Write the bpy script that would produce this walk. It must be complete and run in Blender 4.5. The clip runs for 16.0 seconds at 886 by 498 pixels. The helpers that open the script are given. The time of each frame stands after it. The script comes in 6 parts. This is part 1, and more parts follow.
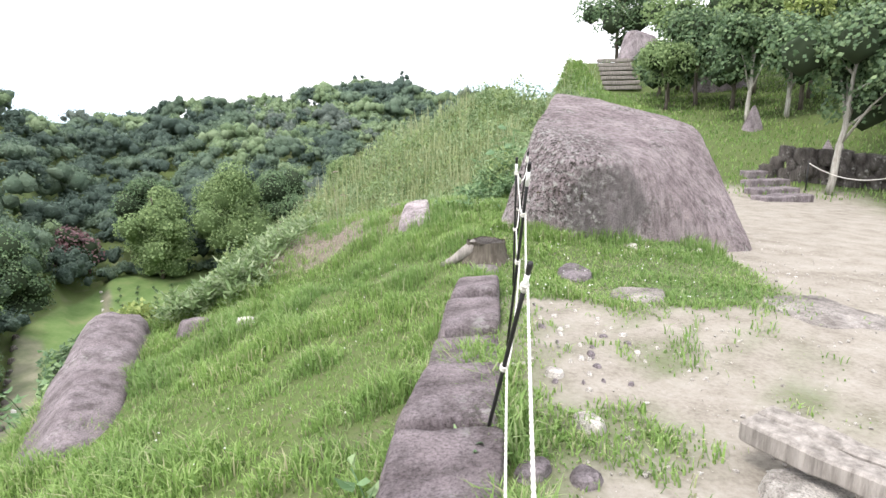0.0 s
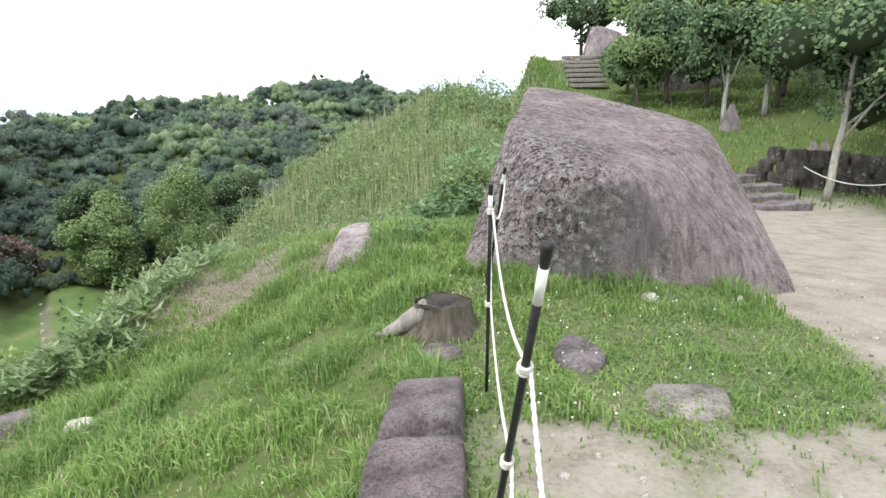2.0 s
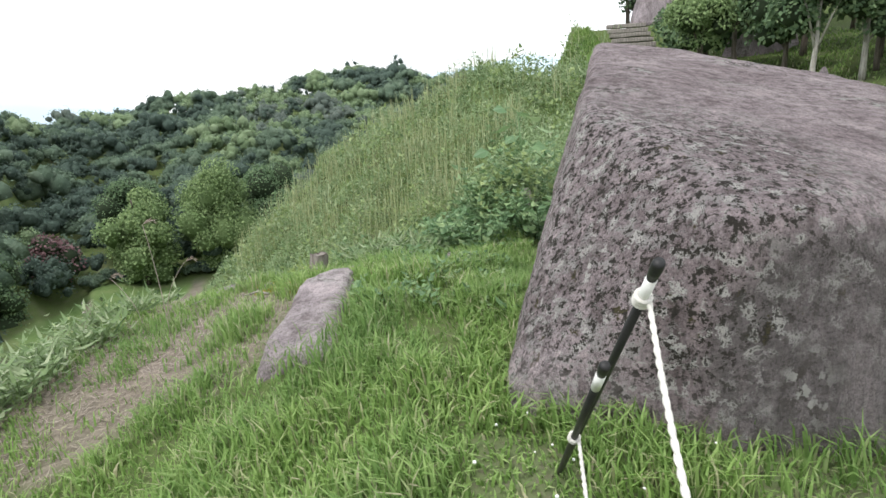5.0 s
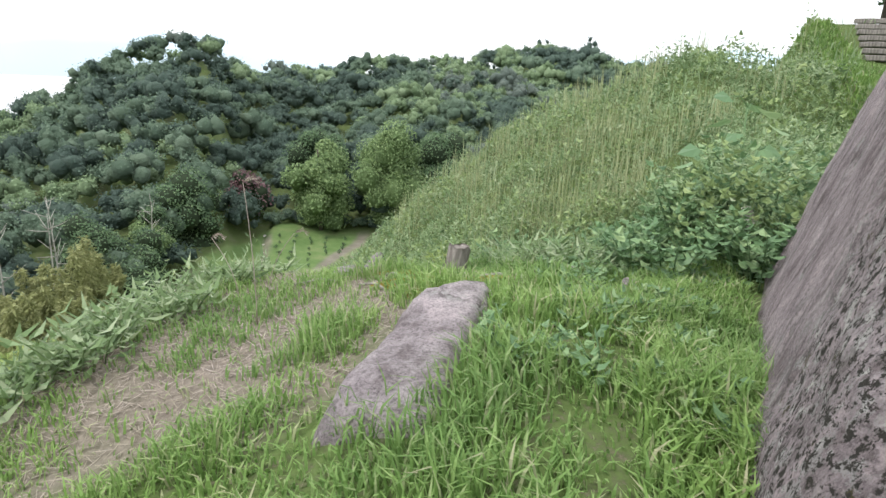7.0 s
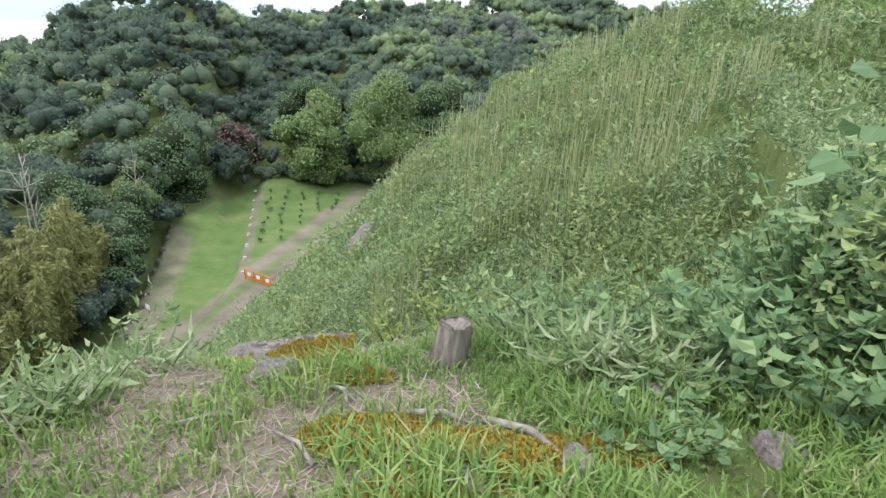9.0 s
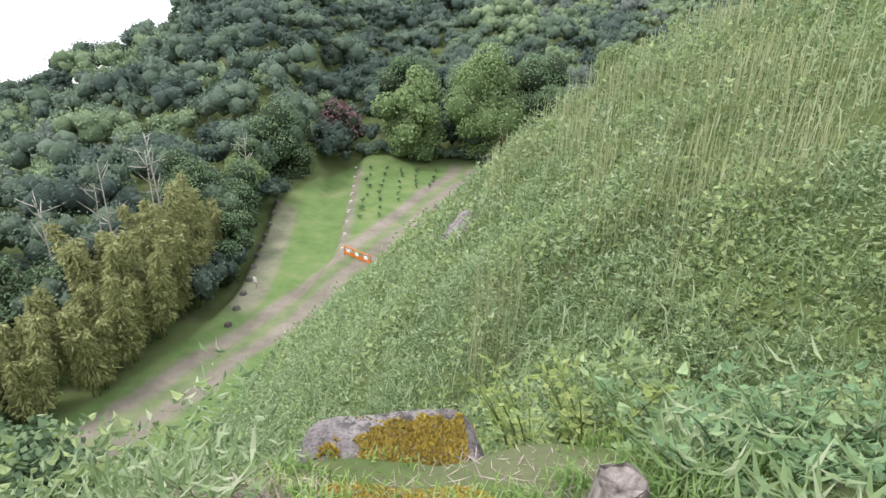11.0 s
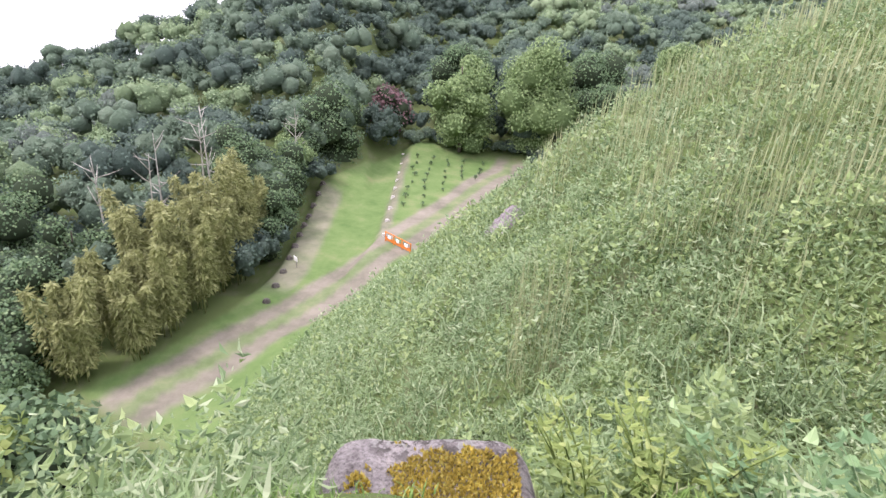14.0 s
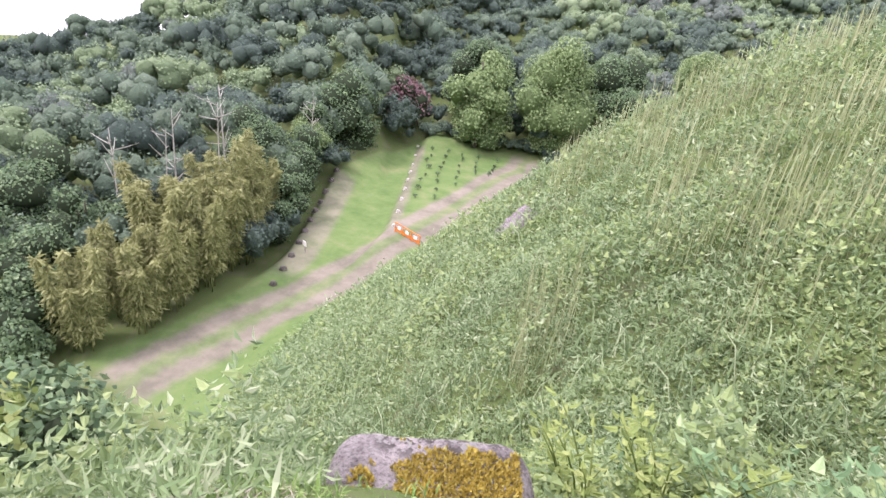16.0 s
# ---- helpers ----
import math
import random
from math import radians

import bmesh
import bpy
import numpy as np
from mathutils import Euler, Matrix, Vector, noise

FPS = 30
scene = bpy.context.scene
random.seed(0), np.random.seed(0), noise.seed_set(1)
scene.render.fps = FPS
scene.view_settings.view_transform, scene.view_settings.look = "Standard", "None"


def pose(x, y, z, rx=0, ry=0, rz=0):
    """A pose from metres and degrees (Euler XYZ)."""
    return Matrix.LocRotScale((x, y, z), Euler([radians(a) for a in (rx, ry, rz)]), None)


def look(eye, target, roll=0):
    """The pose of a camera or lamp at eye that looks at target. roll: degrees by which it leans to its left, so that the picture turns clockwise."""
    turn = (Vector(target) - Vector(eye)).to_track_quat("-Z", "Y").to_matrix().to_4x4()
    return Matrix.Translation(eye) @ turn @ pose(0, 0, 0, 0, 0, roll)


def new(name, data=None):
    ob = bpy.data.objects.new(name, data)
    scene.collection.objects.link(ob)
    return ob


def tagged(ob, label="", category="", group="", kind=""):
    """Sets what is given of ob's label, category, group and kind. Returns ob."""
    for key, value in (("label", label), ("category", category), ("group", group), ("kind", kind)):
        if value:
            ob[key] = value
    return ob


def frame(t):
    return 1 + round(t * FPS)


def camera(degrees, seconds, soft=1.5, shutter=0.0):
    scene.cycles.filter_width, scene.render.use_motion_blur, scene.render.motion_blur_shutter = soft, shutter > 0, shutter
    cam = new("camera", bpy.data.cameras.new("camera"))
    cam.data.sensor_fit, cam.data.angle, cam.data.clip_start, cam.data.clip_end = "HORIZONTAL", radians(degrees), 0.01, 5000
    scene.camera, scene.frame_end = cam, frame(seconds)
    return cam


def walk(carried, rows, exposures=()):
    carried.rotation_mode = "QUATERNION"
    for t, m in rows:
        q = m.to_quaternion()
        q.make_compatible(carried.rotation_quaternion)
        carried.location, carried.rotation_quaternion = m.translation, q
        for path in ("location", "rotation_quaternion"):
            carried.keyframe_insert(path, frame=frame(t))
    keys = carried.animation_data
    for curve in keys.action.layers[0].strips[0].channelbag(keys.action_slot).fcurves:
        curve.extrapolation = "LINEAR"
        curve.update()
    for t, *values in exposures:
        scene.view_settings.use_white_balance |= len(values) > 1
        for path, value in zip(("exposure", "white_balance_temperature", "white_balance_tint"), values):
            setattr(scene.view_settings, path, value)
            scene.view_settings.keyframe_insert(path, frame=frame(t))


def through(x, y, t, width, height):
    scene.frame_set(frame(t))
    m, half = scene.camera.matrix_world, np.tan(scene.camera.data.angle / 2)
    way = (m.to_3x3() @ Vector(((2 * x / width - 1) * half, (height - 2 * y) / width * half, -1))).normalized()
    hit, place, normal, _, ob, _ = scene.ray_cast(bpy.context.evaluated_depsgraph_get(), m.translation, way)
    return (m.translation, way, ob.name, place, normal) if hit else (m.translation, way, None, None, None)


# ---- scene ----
cam = camera(73.9, 16.0)
PATH = [
    (0, (-0.000, -0.099, 1.527), (-0.001, 4.780, 0.436), -0.71),
    (0.5, (0.161, 0.367, 1.496), (0.923, 5.221, 0.569), -2.17),
    (1, (0.141, 0.963, 1.509), (0.762, 5.806, 0.433), -3.83),
    (1.5, (0.171, 1.494, 1.454), (0.577, 6.332, 0.257), -2.02),
    (2, (0.218, 2.067, 1.508), (0.521, 6.936, 0.411), -0.83),
    (2.5, (0.239, 2.514, 1.565), (0.617, 7.396, 0.554), -2.48),
    (3, (0.338, 3.202, 1.543), (0.744, 8.094, 0.589), -2.14),
    (3.2, (0.353, 3.374, 1.537), (0.752, 8.268, 0.592), -1.00),
    (5.3, (0.560, 5.094, 1.454), (0.467, 9.901, 0.078), -3.16),
    (5.5, (0.586, 5.209, 1.515), (0.424, 9.960, -0.037), -2.46),
    (6, (0.480, 5.560, 1.511), (-0.232, 10.194, -0.228), 2.30),
    (6.5, (0.506, 5.845, 1.415), (-0.453, 10.548, 0.016), 1.35),
    (7, (0.373, 6.221, 1.323), (-0.960, 10.841, -0.047), 2.89),
    (7.5, (0.267, 6.663, 1.244), (-1.250, 11.199, -0.214), 0.53),
    (8, (0.101, 7.098, 1.282), (-1.585, 11.650, 0.085), 2.80),
    (8.5, (-0.078, 7.778, 1.272), (-1.120, 12.574, 0.317), 4.68),
    (9, (-0.206, 8.321, 1.432), (-1.457, 12.829, -0.334), 3.05),
    (9.5, (-0.312, 8.598, 1.530), (-1.762, 12.967, -0.424), 2.37),
    (10, (-0.445, 8.967, 1.587), (-2.164, 13.223, -0.394), 2.21),
    (10.2, (-0.497, 9.014, 1.649), (-2.468, 13.174, -0.302), 0.98),
    (12.3, (-1.133, 9.883, 1.269), (-3.001, 14.052, -0.763), 0.20),
    (12.5, (-1.133, 9.886, 1.262), (-2.925, 14.095, -0.755), 0.23),
    (13, (-1.149, 9.863, 1.288), (-2.997, 14.059, -0.706), 3.81),
    (13.5, (-1.157, 9.809, 1.337), (-3.271, 13.859, -0.693), 4.09),
    (14, (-1.137, 9.758, 1.378), (-3.379, 13.720, -0.691), 3.55),
    (14.5, (-1.136, 9.736, 1.385), (-3.414, 13.673, -0.692), 3.98),
    (15, (-1.139, 9.717, 1.407), (-3.457, 13.622, -0.685), 3.28),
    (15.5, (-1.134, 9.724, 1.406), (-3.427, 13.646, -0.684), 2.87),
    (16, (-1.184, 9.732, 1.417), (-3.469, 13.641, -0.705), 7.07),
]
walk(cam, [(t, look(eye, target, roll)) for t, eye, target, roll in PATH],
     exposures=[(0, 1.2, 6450, 15), (1.5, 0.95, 6450, 11), (3.2, 0.82, 6400, 12), (5.3, 0.68, 6400, 11), (7.0, 0.8, 6350, 11), (9.0, 0.78, 6350, 12), (10.2, 0.92, 6350, 15), (12.3, 1.17, 6300, 21), (16, 1.48, 6300, 33)])

# ---- light: bright thin cloud, soft high sun ----
SUN_EL, SUN_AZ = radians(60), radians(131)   # the soft sun stands behind and to the left of the first heading
world = bpy.data.worlds.new("sky")
scene.world = world
world.use_nodes = True
wn, wl = world.node_tree.nodes, world.node_tree.links
wn.clear()
sky = wn.new("ShaderNodeTexSky")
sky.sky_type = "NISHITA"
sky.sun_disc = False
sky.sun_elevation = SUN_EL
sky.sun_rotation = -SUN_AZ
sky.air_density, sky.dust_density = 1.0, 3.0
wcoord = wn.new("ShaderNodeTexCoord")
wmap = wn.new("ShaderNodeMapping")
wmap.inputs["Scale"].default_value = (1.6, 1.6, 5.0)
wcloud = wn.new("ShaderNodeTexNoise")
wcloud.inputs["Scale"].default_value = 1.4
wcloud.inputs["Detail"].default_value = 7
wramp = wn.new("ShaderNodeValToRGB")
wramp.color_ramp.elements[0].position, wramp.color_ramp.elements[0].color = 0.30, (0.45, 0.45, 0.45, 1)
wramp.color_ramp.elements[1].position, wramp.color_ramp.elements[1].color = 0.52, (1, 1, 1, 1)
wmix = wn.new("ShaderNodeMix")
wmix.data_type = "RGBA"
wmix.inputs["B"].default_value = (10.3, 10.6, 10.8, 1)
wbg = wn.new("ShaderNodeBackground")
wbg.inputs["Strength"].default_value = 0.1
wout = wn.new("ShaderNodeOutputWorld")
wl.new(wcoord.outputs["Generated"], wmap.inputs["Vector"])
wl.new(wmap.outputs["Vector"], wcloud.inputs["Vector"])
wl.new(wcloud.outputs["Fac"], wramp.inputs["Fac"])
wl.new(wramp.outputs["Color"], wmix.inputs["Factor"])
wl.new(sky.outputs["Color"], wmix.inputs["A"])
wl.new(wmix.outputs["Result"], wbg.inputs["Color"])
wl.new(wbg.outputs["Background"], wout.inputs["Surface"])
sun = new("sun", bpy.data.lights.new("sun", "SUN"))
sun.data.energy, sun.data.angle, sun.data.color = 1.5, radians(14), (1.0, 0.97, 0.9)
sun.matrix_world = look((0, 0, 60), (60 * math.sin(SUN_AZ) / math.tan(SUN_EL), -60 * math.cos(SUN_AZ) / math.tan(SUN_EL), 0))

# ---- small numeric helpers ----
rng = np.random.default_rng(7)


def hash2(i, j, s):
    n = (i * 374761393 + j * 668265263 + s * 974711) & 0x7FFFFFFF
    n = ((n ^ (n >> 13)) * 1274126177) & 0x7FFFFFFF
    return ((n ^ (n >> 16)) & 0xFFFF) / 65535.0


def vnoise(x, y, s=0):
    """Smooth value noise, 0 to 1."""
    x, y = np.asarray(x, float), np.asarray(y, float)
    i, j = np.floor(x).astype(np.int64), np.floor(y).astype(np.int64)
    u, v = x - i, y - j
    u, v = u * u * (3 - 2 * u), v * v * (3 - 2 * v)
    a, b, c, d = hash2(i, j, s), hash2(i + 1, j, s), hash2(i, j + 1, s), hash2(i + 1, j + 1, s)
    return (a * (1 - u) + b * u) * (1 - v) + (c * (1 - u) + d * u) * v


def fbm(x, y, s=0, octaves=4):
    return sum(vnoise(np.asarray(x) * 2 ** k, np.asarray(y) * 2 ** k, s + k) / 2 ** k for k in range(octaves)) / (2 - 2 ** (1 - octaves))


def step(a, b, x):
    u = np.clip((np.asarray(x, float) - a) / (b - a), 0, 1)
    return u * u * (3 - 2 * u)


def smax(a, b, k):
    """Smooth maximum over a width k."""
    h = np.clip(0.5 + 0.5 * (a - b) / k, 0, 1)
    return b * (1 - h) + a * h + k * h * (1 - h)


# ---- the lie of the land ----
RIDGE_AZ = [-180, -40, -12, -5, 1, 4, 7, 12, 15, 18, 24.5, 28.5, 34.5, 36, 37, 40, 43.5, 49.5, 53, 60, 67, 90, 180]
RIDGE_EL = [2, 2, 3.0, 2.6, 2.2, 3.4, 3.7, 3.2, 2.4, 2.4, 2.1, 0.9, 1.1, 1.4, 3.1, 3.4, 2.5, -1.6, -3.0, -5.9, -7.8, -8, 2]
RIDGE_R = [400, 400, 300, 300, 300, 290, 290, 270, 260, 260, 250, 240, 220, 190, 170, 165, 165, 165, 165, 165, 170, 200, 400]
FOOT_R = [150, 150, 110, 100, 95, 92, 90, 88, 86, 84, 84, 84, 78, 75, 70, 66, 62, 58, 54, 50, 48, 60, 150]


def polar(x, y):
    return np.degrees(np.arctan2(-(x - 0.4), y - 6.2)), np.hypot(x - 0.4, y - 6.2)


def far_hills(x, y):
    az, r = polar(x, y)
    el, top, foot = np.interp(az, RIDGE_AZ, RIDGE_EL), np.interp(az, RIDGE_AZ, RIDGE_R), np.interp(az, RIDGE_AZ, FOOT_R)
    crest = 1.3 + top * np.tan(np.radians(el)) - 7.2
    u = np.clip((r - foot) / (top - foot), 0, 1)
    z = -22 + (crest + 22) * (u ** 1.15) + 5 * (fbm(x / 55, y / 55, 3) - 0.5) * u * (1 - u) * 4
    back = np.clip(r - top, 0, None)
    return z - np.minimum(back * 0.3, 600)


def brow_x(y):
    return np.interp(y, [-20, 0, 3.9, 5.5, 6.9, 7.6, 8.2, 8.7, 9.4, 11, 13], [-9, -5.5, -3.5, -4.0, -4.3, -3.1, -2.55, -2.3, -2.3, -2.4, -1.8])


def terrace(x, y):
    """The flat castle terrace with its grass shoulder and the brow above the valley."""
    plateau = -0.06 * np.clip(x - 0.8, 0, 12) - 0.02 * np.clip(y - 6, 0, 14) * step(1.5, 4, x)
    lean = 0.30 - 0.19 * step(6.8, 9.0, y)
    shoulder = -lean * np.clip(0.25 - x, 0, None) - 0.10 * step(0.3, -0.1, x) * step(6.5, 4.5, y)
    knob = 0.18 * np.exp(-((x + 0.2) / 0.8) ** 2 - ((y - 8.6) / 1.6) ** 2)
    over_left = np.clip(brow_x(y) - x, 0, None)
    over_front = np.clip(y - np.interp(x, [-4, -2, 0, 1.2, 2.4, 4], [10.5, 11.3, 11.9, 12.5, 16, 90]), 0, None)
    over = np.hypot((1 + 0.35 * step(9.6, 8.6, y)) * over_left, over_front)
    fall = 0.82 * (np.sqrt(over * over + 0.25) - 0.5)
    fall = fall + 0.1 * np.clip(-6 - y, 0, None) + 0.3 * np.clip(x - 30, 0, None)
    fore = 0.13 * np.clip(y - 9.7, 0, 4) ** 1.5 * step(1.4, 0.6, x)
    plateau = plateau + 0.13 * step(5.6, 7.0, y) * step(-0.4, 0.6, x) * step(3.6, 2.6, x) * step(9.5, 8.5, y)
    return plateau + shoulder + knob - fall - fore - 0.22 * step(10.5, 11.3, y) * step(-1.3, -1.9, x)


def mound(x, y):
    """The weedy hillside beyond the brow."""
    z = -8.3 + 0.51 * x + 0.289 * y - 0.04 * np.clip(-2 - x, 0, None) ** 2 * np.clip(1 - (-2 - x) / 40, 0.3, 1)
    z = z - 0.75 * (np.sqrt(np.clip(y - 33.5, 0, None) ** 2 + 1) - 1) - 0.62 * np.clip(x - 2.5, 0, None)
    return np.maximum(z, -3000) + (0.5 * (fbm(x / 3, y / 3, 11) - 0.5) + 0.6 * (fbm(x / 1.2, y / 1.2, 13, 3) - 0.5)) * step(80, 50, np.hypot(x, y))


def slope_hill(x, y):
    """The wooded slope behind the path."""
    z = np.interp(y, [15, 17.4, 24, 36, 41.5, 50, 60], [-0.75, -0.3, 1.1, 2.8, 5.0, 5.3, 5.5]) - 2.6 * np.clip(6.7 - x + 0.07 * (y - 15) + 0.25 * np.clip(y - 42, 0, None), 0, None) + 0.14 * np.clip(x - 12, 0, 40) * step(14, 24, y)
    return z - 3 * np.clip(15 - y, 0, None) - 0.5 * np.clip(y - 60, 0, None)


def in_field(x, y):
    """1 on the mown fields and track in the valley."""
    edge = np.interp(y, [24, 28.5, 35, 41, 43, 52, 60, 78], [-33.2, -32.8, -33.3, -34.9, -35.9, -41.2, -46.2, -47.6])
    return step(edge - 0.4, edge + 0.2, x) * step(86, 82, y) * step(22.8, 24.2, y) * step(-14, -20, x)


def bank(x, y):
    """The upper field lies a little higher than the lower one."""
    cut = np.interp(y, [30, 44, 51, 80], [-27, -29.5, -31.6, -47.2])
    edge = np.interp(y, [24, 28.5, 35, 41, 43, 52, 60, 78], [-33.2, -32.8, -33.3, -34.9, -35.9, -41.2, -46.2, -47.6])
    dip = step(edge - 0.1, edge - 0.9, x) * step(edge - 7, edge - 4, x) * step(36, 40, y) * step(64, 61, y)
    return 0.9 * step(cut - 1.0, cut + 0.2, x) * step(40, 47, y) - 1.1 * dip


def ground_height(x, y):
    x, y = np.asarray(x, float), np.asarray(y, float)
    near = smax(terrace(x, y), mound(x, y), 0.5)
    near = smax(near, slope_hill(x, y), 0.4)
    valley = far_hills(x, y) + bank(x, y)
    z = smax(near, valley, 1.5)
    az, r = polar(x, y)
    rough = step(60, 20, r)
    return z + rough * (0.05 * (fbm(x / 0.9, y / 0.9, 21) - 0.5) + 0.02 * (fbm(x / 0.2, y / 0.2, 31, 2) - 0.5))


def gh(x, y):
    return float(ground_height(x, y))


# ---- mesh helpers ----
def raw_mesh(name, verts, faces, material, smooth=False):
    """One mesh from arrays: faces has 3 or 4 columns."""
    verts, faces = np.asarray(verts, np.float32), np.asarray(faces, np.int32)
    me = bpy.data.meshes.new(name)
    n, k = faces.shape
    me.vertices.add(len(verts))
    me.vertices.foreach_set("co", verts.ravel())
    me.loops.add(n * k)
    me.loops.foreach_set("vertex_index", faces.ravel())
    me.polygons.add(n)
    me.polygons.foreach_set("loop_start", np.arange(0, n * k, k, dtype=np.int32))
    me.polygons.foreach_set("loop_total", np.full(n, k, np.int32))
    me.polygons.foreach_set("use_smooth", np.full(n, smooth))
    me.update(calc_edges=True)
    me.materials.append(material)
    return me


def part(name, bm, material, parent=None, label=""):
    """Links a bmesh as one mesh object under a thing or a part."""
    me = bpy.data.meshes.new(name)
    bm.to_mesh(me)
    bm.free()
    me.materials.append(material)
    ob = new(name, me)
    if parent is not None:
        ob.parent = parent
    if label:
        tagged(ob, label)
    return ob


def unit(v):
    return v / np.maximum(np.linalg.norm(v, axis=-1, keepdims=True), 1e-9)


def leaf_arrays(base, along, side, length, width, bend=0.25):
    """Kite-shaped leaves folded along the midrib: base points, growth and side directions, sizes."""
    n = len(base)
    length, width = np.broadcast_to(length, n)[:, None], np.broadcast_to(width, n)[:, None]
    up = np.cross(along, side)
    mid = base + along * length * 0.45 + up * length * bend * 0.25
    v = np.stack([base, mid - side * width * 0.5 - up * width * 0.15, base + along * length - up * length * bend * 0.35, mid + side * width * 0.5 - up * width * 0.15], 1)
    return v.reshape(-1, 3), np.arange(4 * n).reshape(-1, 4)


def heart_arrays(base, along, side, length, width, bend=0.25):
    """Broad leaves with two lobes and a pointed tip, folded along the midrib."""
    n = len(base)
    length, width = np.broadcast_to(length, n)[:, None], np.broadcast_to(width, n)[:, None]
    up = np.cross(along, side)
    root = base + along * length * 0.08
    tip = base + along * length - up * length * bend * 0.4
    lobes = [base + along * length * q + side * width * w + up * length * (0.04 * bend - 0.04 * abs(w)) for q, w in ((0.12, -0.46), (0.58, -0.34), (0.58, 0.34), (0.12, 0.46))]
    v = np.stack([root, *lobes[:2], tip, *lobes[2:]], 1).reshape(-1, 3)
    k = np.arange(n)[:, None] * 6
    return v, np.concatenate([k + [0, 1, 2, 3], k + [0, 3, 4, 5]], 1).reshape(-1, 4)


def blade_arrays(base, direction, height, width, droop):
    """Grass blades of three joints: tapering, bending over."""
    n = len(base)
    height, width, droop = (np.broadcast_to(a, n)[:, None] for a in (height, width, droop))
    side = unit(np.stack([-direction[:, 1], direction[:, 0], np.zeros(n)], 1)) * width * 0.5
    flat = direction * np.array([1, 1, 0])
    upv = np.array([0, 0, 1.0])
    m = base + upv * height * 0.6 + flat * height * droop * 0.35
    t = base + upv * height * (1 - 0.35 * droop) + flat * height * droop
    v = np.stack([base - side, base + side, m + side * 0.8, m - side * 0.8, t], 1).reshape(-1, 3)
    k = np.arange(n)[:, None] * 5
    f = np.concatenate([k + [0, 1, 2], k + [0, 2, 3], k + [3, 2, 4]], 1).reshape(-1, 3)
    return v, f


def random_dirs(n):
    return unit(rng.normal(size=(n, 3)))


def perpendicular(a):
    return unit(np.cross(a, random_dirs(len(a))))


# ---- materials ----
def material(name, rough=0.8, spec=0.3):
    m = bpy.data.materials.new(name)
    m.use_nodes = True
    b = m.node_tree.nodes["Principled BSDF"]
    b.inputs["Roughness"].default_value = rough
    b.inputs["Specular IOR Level"].default_value = spec
    return m, m.node_tree.nodes, m.node_tree.links, b


def ramp(nodes, stops):
    r = nodes.new("ShaderNodeValToRGB")
    e = r.color_ramp.elements
    while len(e) < len(stops):
        e.new(0.5)
    for el, (p, c) in zip(e, stops):
        el.position, el.color = p, (*c, 1)
    return r


def noise_tex(nodes, links, scale, detail=4, rough=0.55, coord="Object"):
    tc = nodes.new("ShaderNodeTexCoord")
    n = nodes.new("ShaderNodeTexNoise")
    n.inputs["Scale"].default_value, n.inputs["Detail"].default_value, n.inputs["Roughness"].default_value = scale, detail, rough
    links.new(tc.outputs[coord], n.inputs["Vector"])
    return n


def mix_col(nodes, links, fac, a, b):
    m = nodes.new("ShaderNodeMix")
    m.data_type = "RGBA"
    for key, val in (("Factor", fac), ("A", a), ("B", b)):
        if isinstance(val, (tuple, float, int)):
            m.inputs[key].default_value = (*val, 1) if isinstance(val, tuple) else val
        else:
            links.new(val, m.inputs[key])
    return m.outputs["Result"]


def bump(nodes, links, bsdf, height, strength, distance):
    bn = nodes.new("ShaderNodeBump")
    bn.inputs["Strength"].default_value, bn.inputs["Distance"].default_value = strength, distance
    links.new(height, bn.inputs["Height"])
    links.new(bn.outputs["Normal"], bsdf.inputs["Normal"])


def foliage(name, stops, patch=0.25, patch_col=(0.06, 0.1, 0.03), through=0.35, rough=0.6, relief=0.0):
    """Leaves: every leaf its own tone, with broader patches, partly letting light through."""
    m, nodes, links, b = material(name, rough, 0.25)
    geo = nodes.new("ShaderNodeNewGeometry")
    r = ramp(nodes, stops)
    links.new(geo.outputs["Random Per Island"], r.inputs["Fac"])
    n = noise_tex(nodes, links, patch, 3)
    r2 = ramp(nodes, [(0.4, (0, 0, 0)), (0.65, (1, 1, 1))])
    links.new(n.outputs["Fac"], r2.inputs["Fac"])
    sc = nodes.new("ShaderNodeMath")
    sc.operation = "MULTIPLY"
    sc.inputs[1].default_value = 0.55
    links.new(r2.outputs["Color"], sc.inputs[0])
    col = mix_col(nodes, links, sc.outputs[0], r.outputs["Color"], patch_col)
    links.new(col, b.inputs["Base Color"])
    if relief:
        bn = noise_tex(nodes, links, 2.2, 5, 0.75)
        bump(nodes, links, b, bn.outputs["Fac"], 1.0, relief)
    tr = nodes.new("ShaderNodeBsdfTranslucent")
    links.new(col, tr.inputs["Color"])
    ms = nodes.new("ShaderNodeMixShader")
    ms.inputs["Fac"].default_value = through
    links.new(b.outputs["BSDF"], ms.inputs[1])
    links.new(tr.outputs["BSDF"], ms.inputs[2])
    links.new(ms.outputs["Shader"], nodes["Material Output"].inputs["Surface"])
    return m


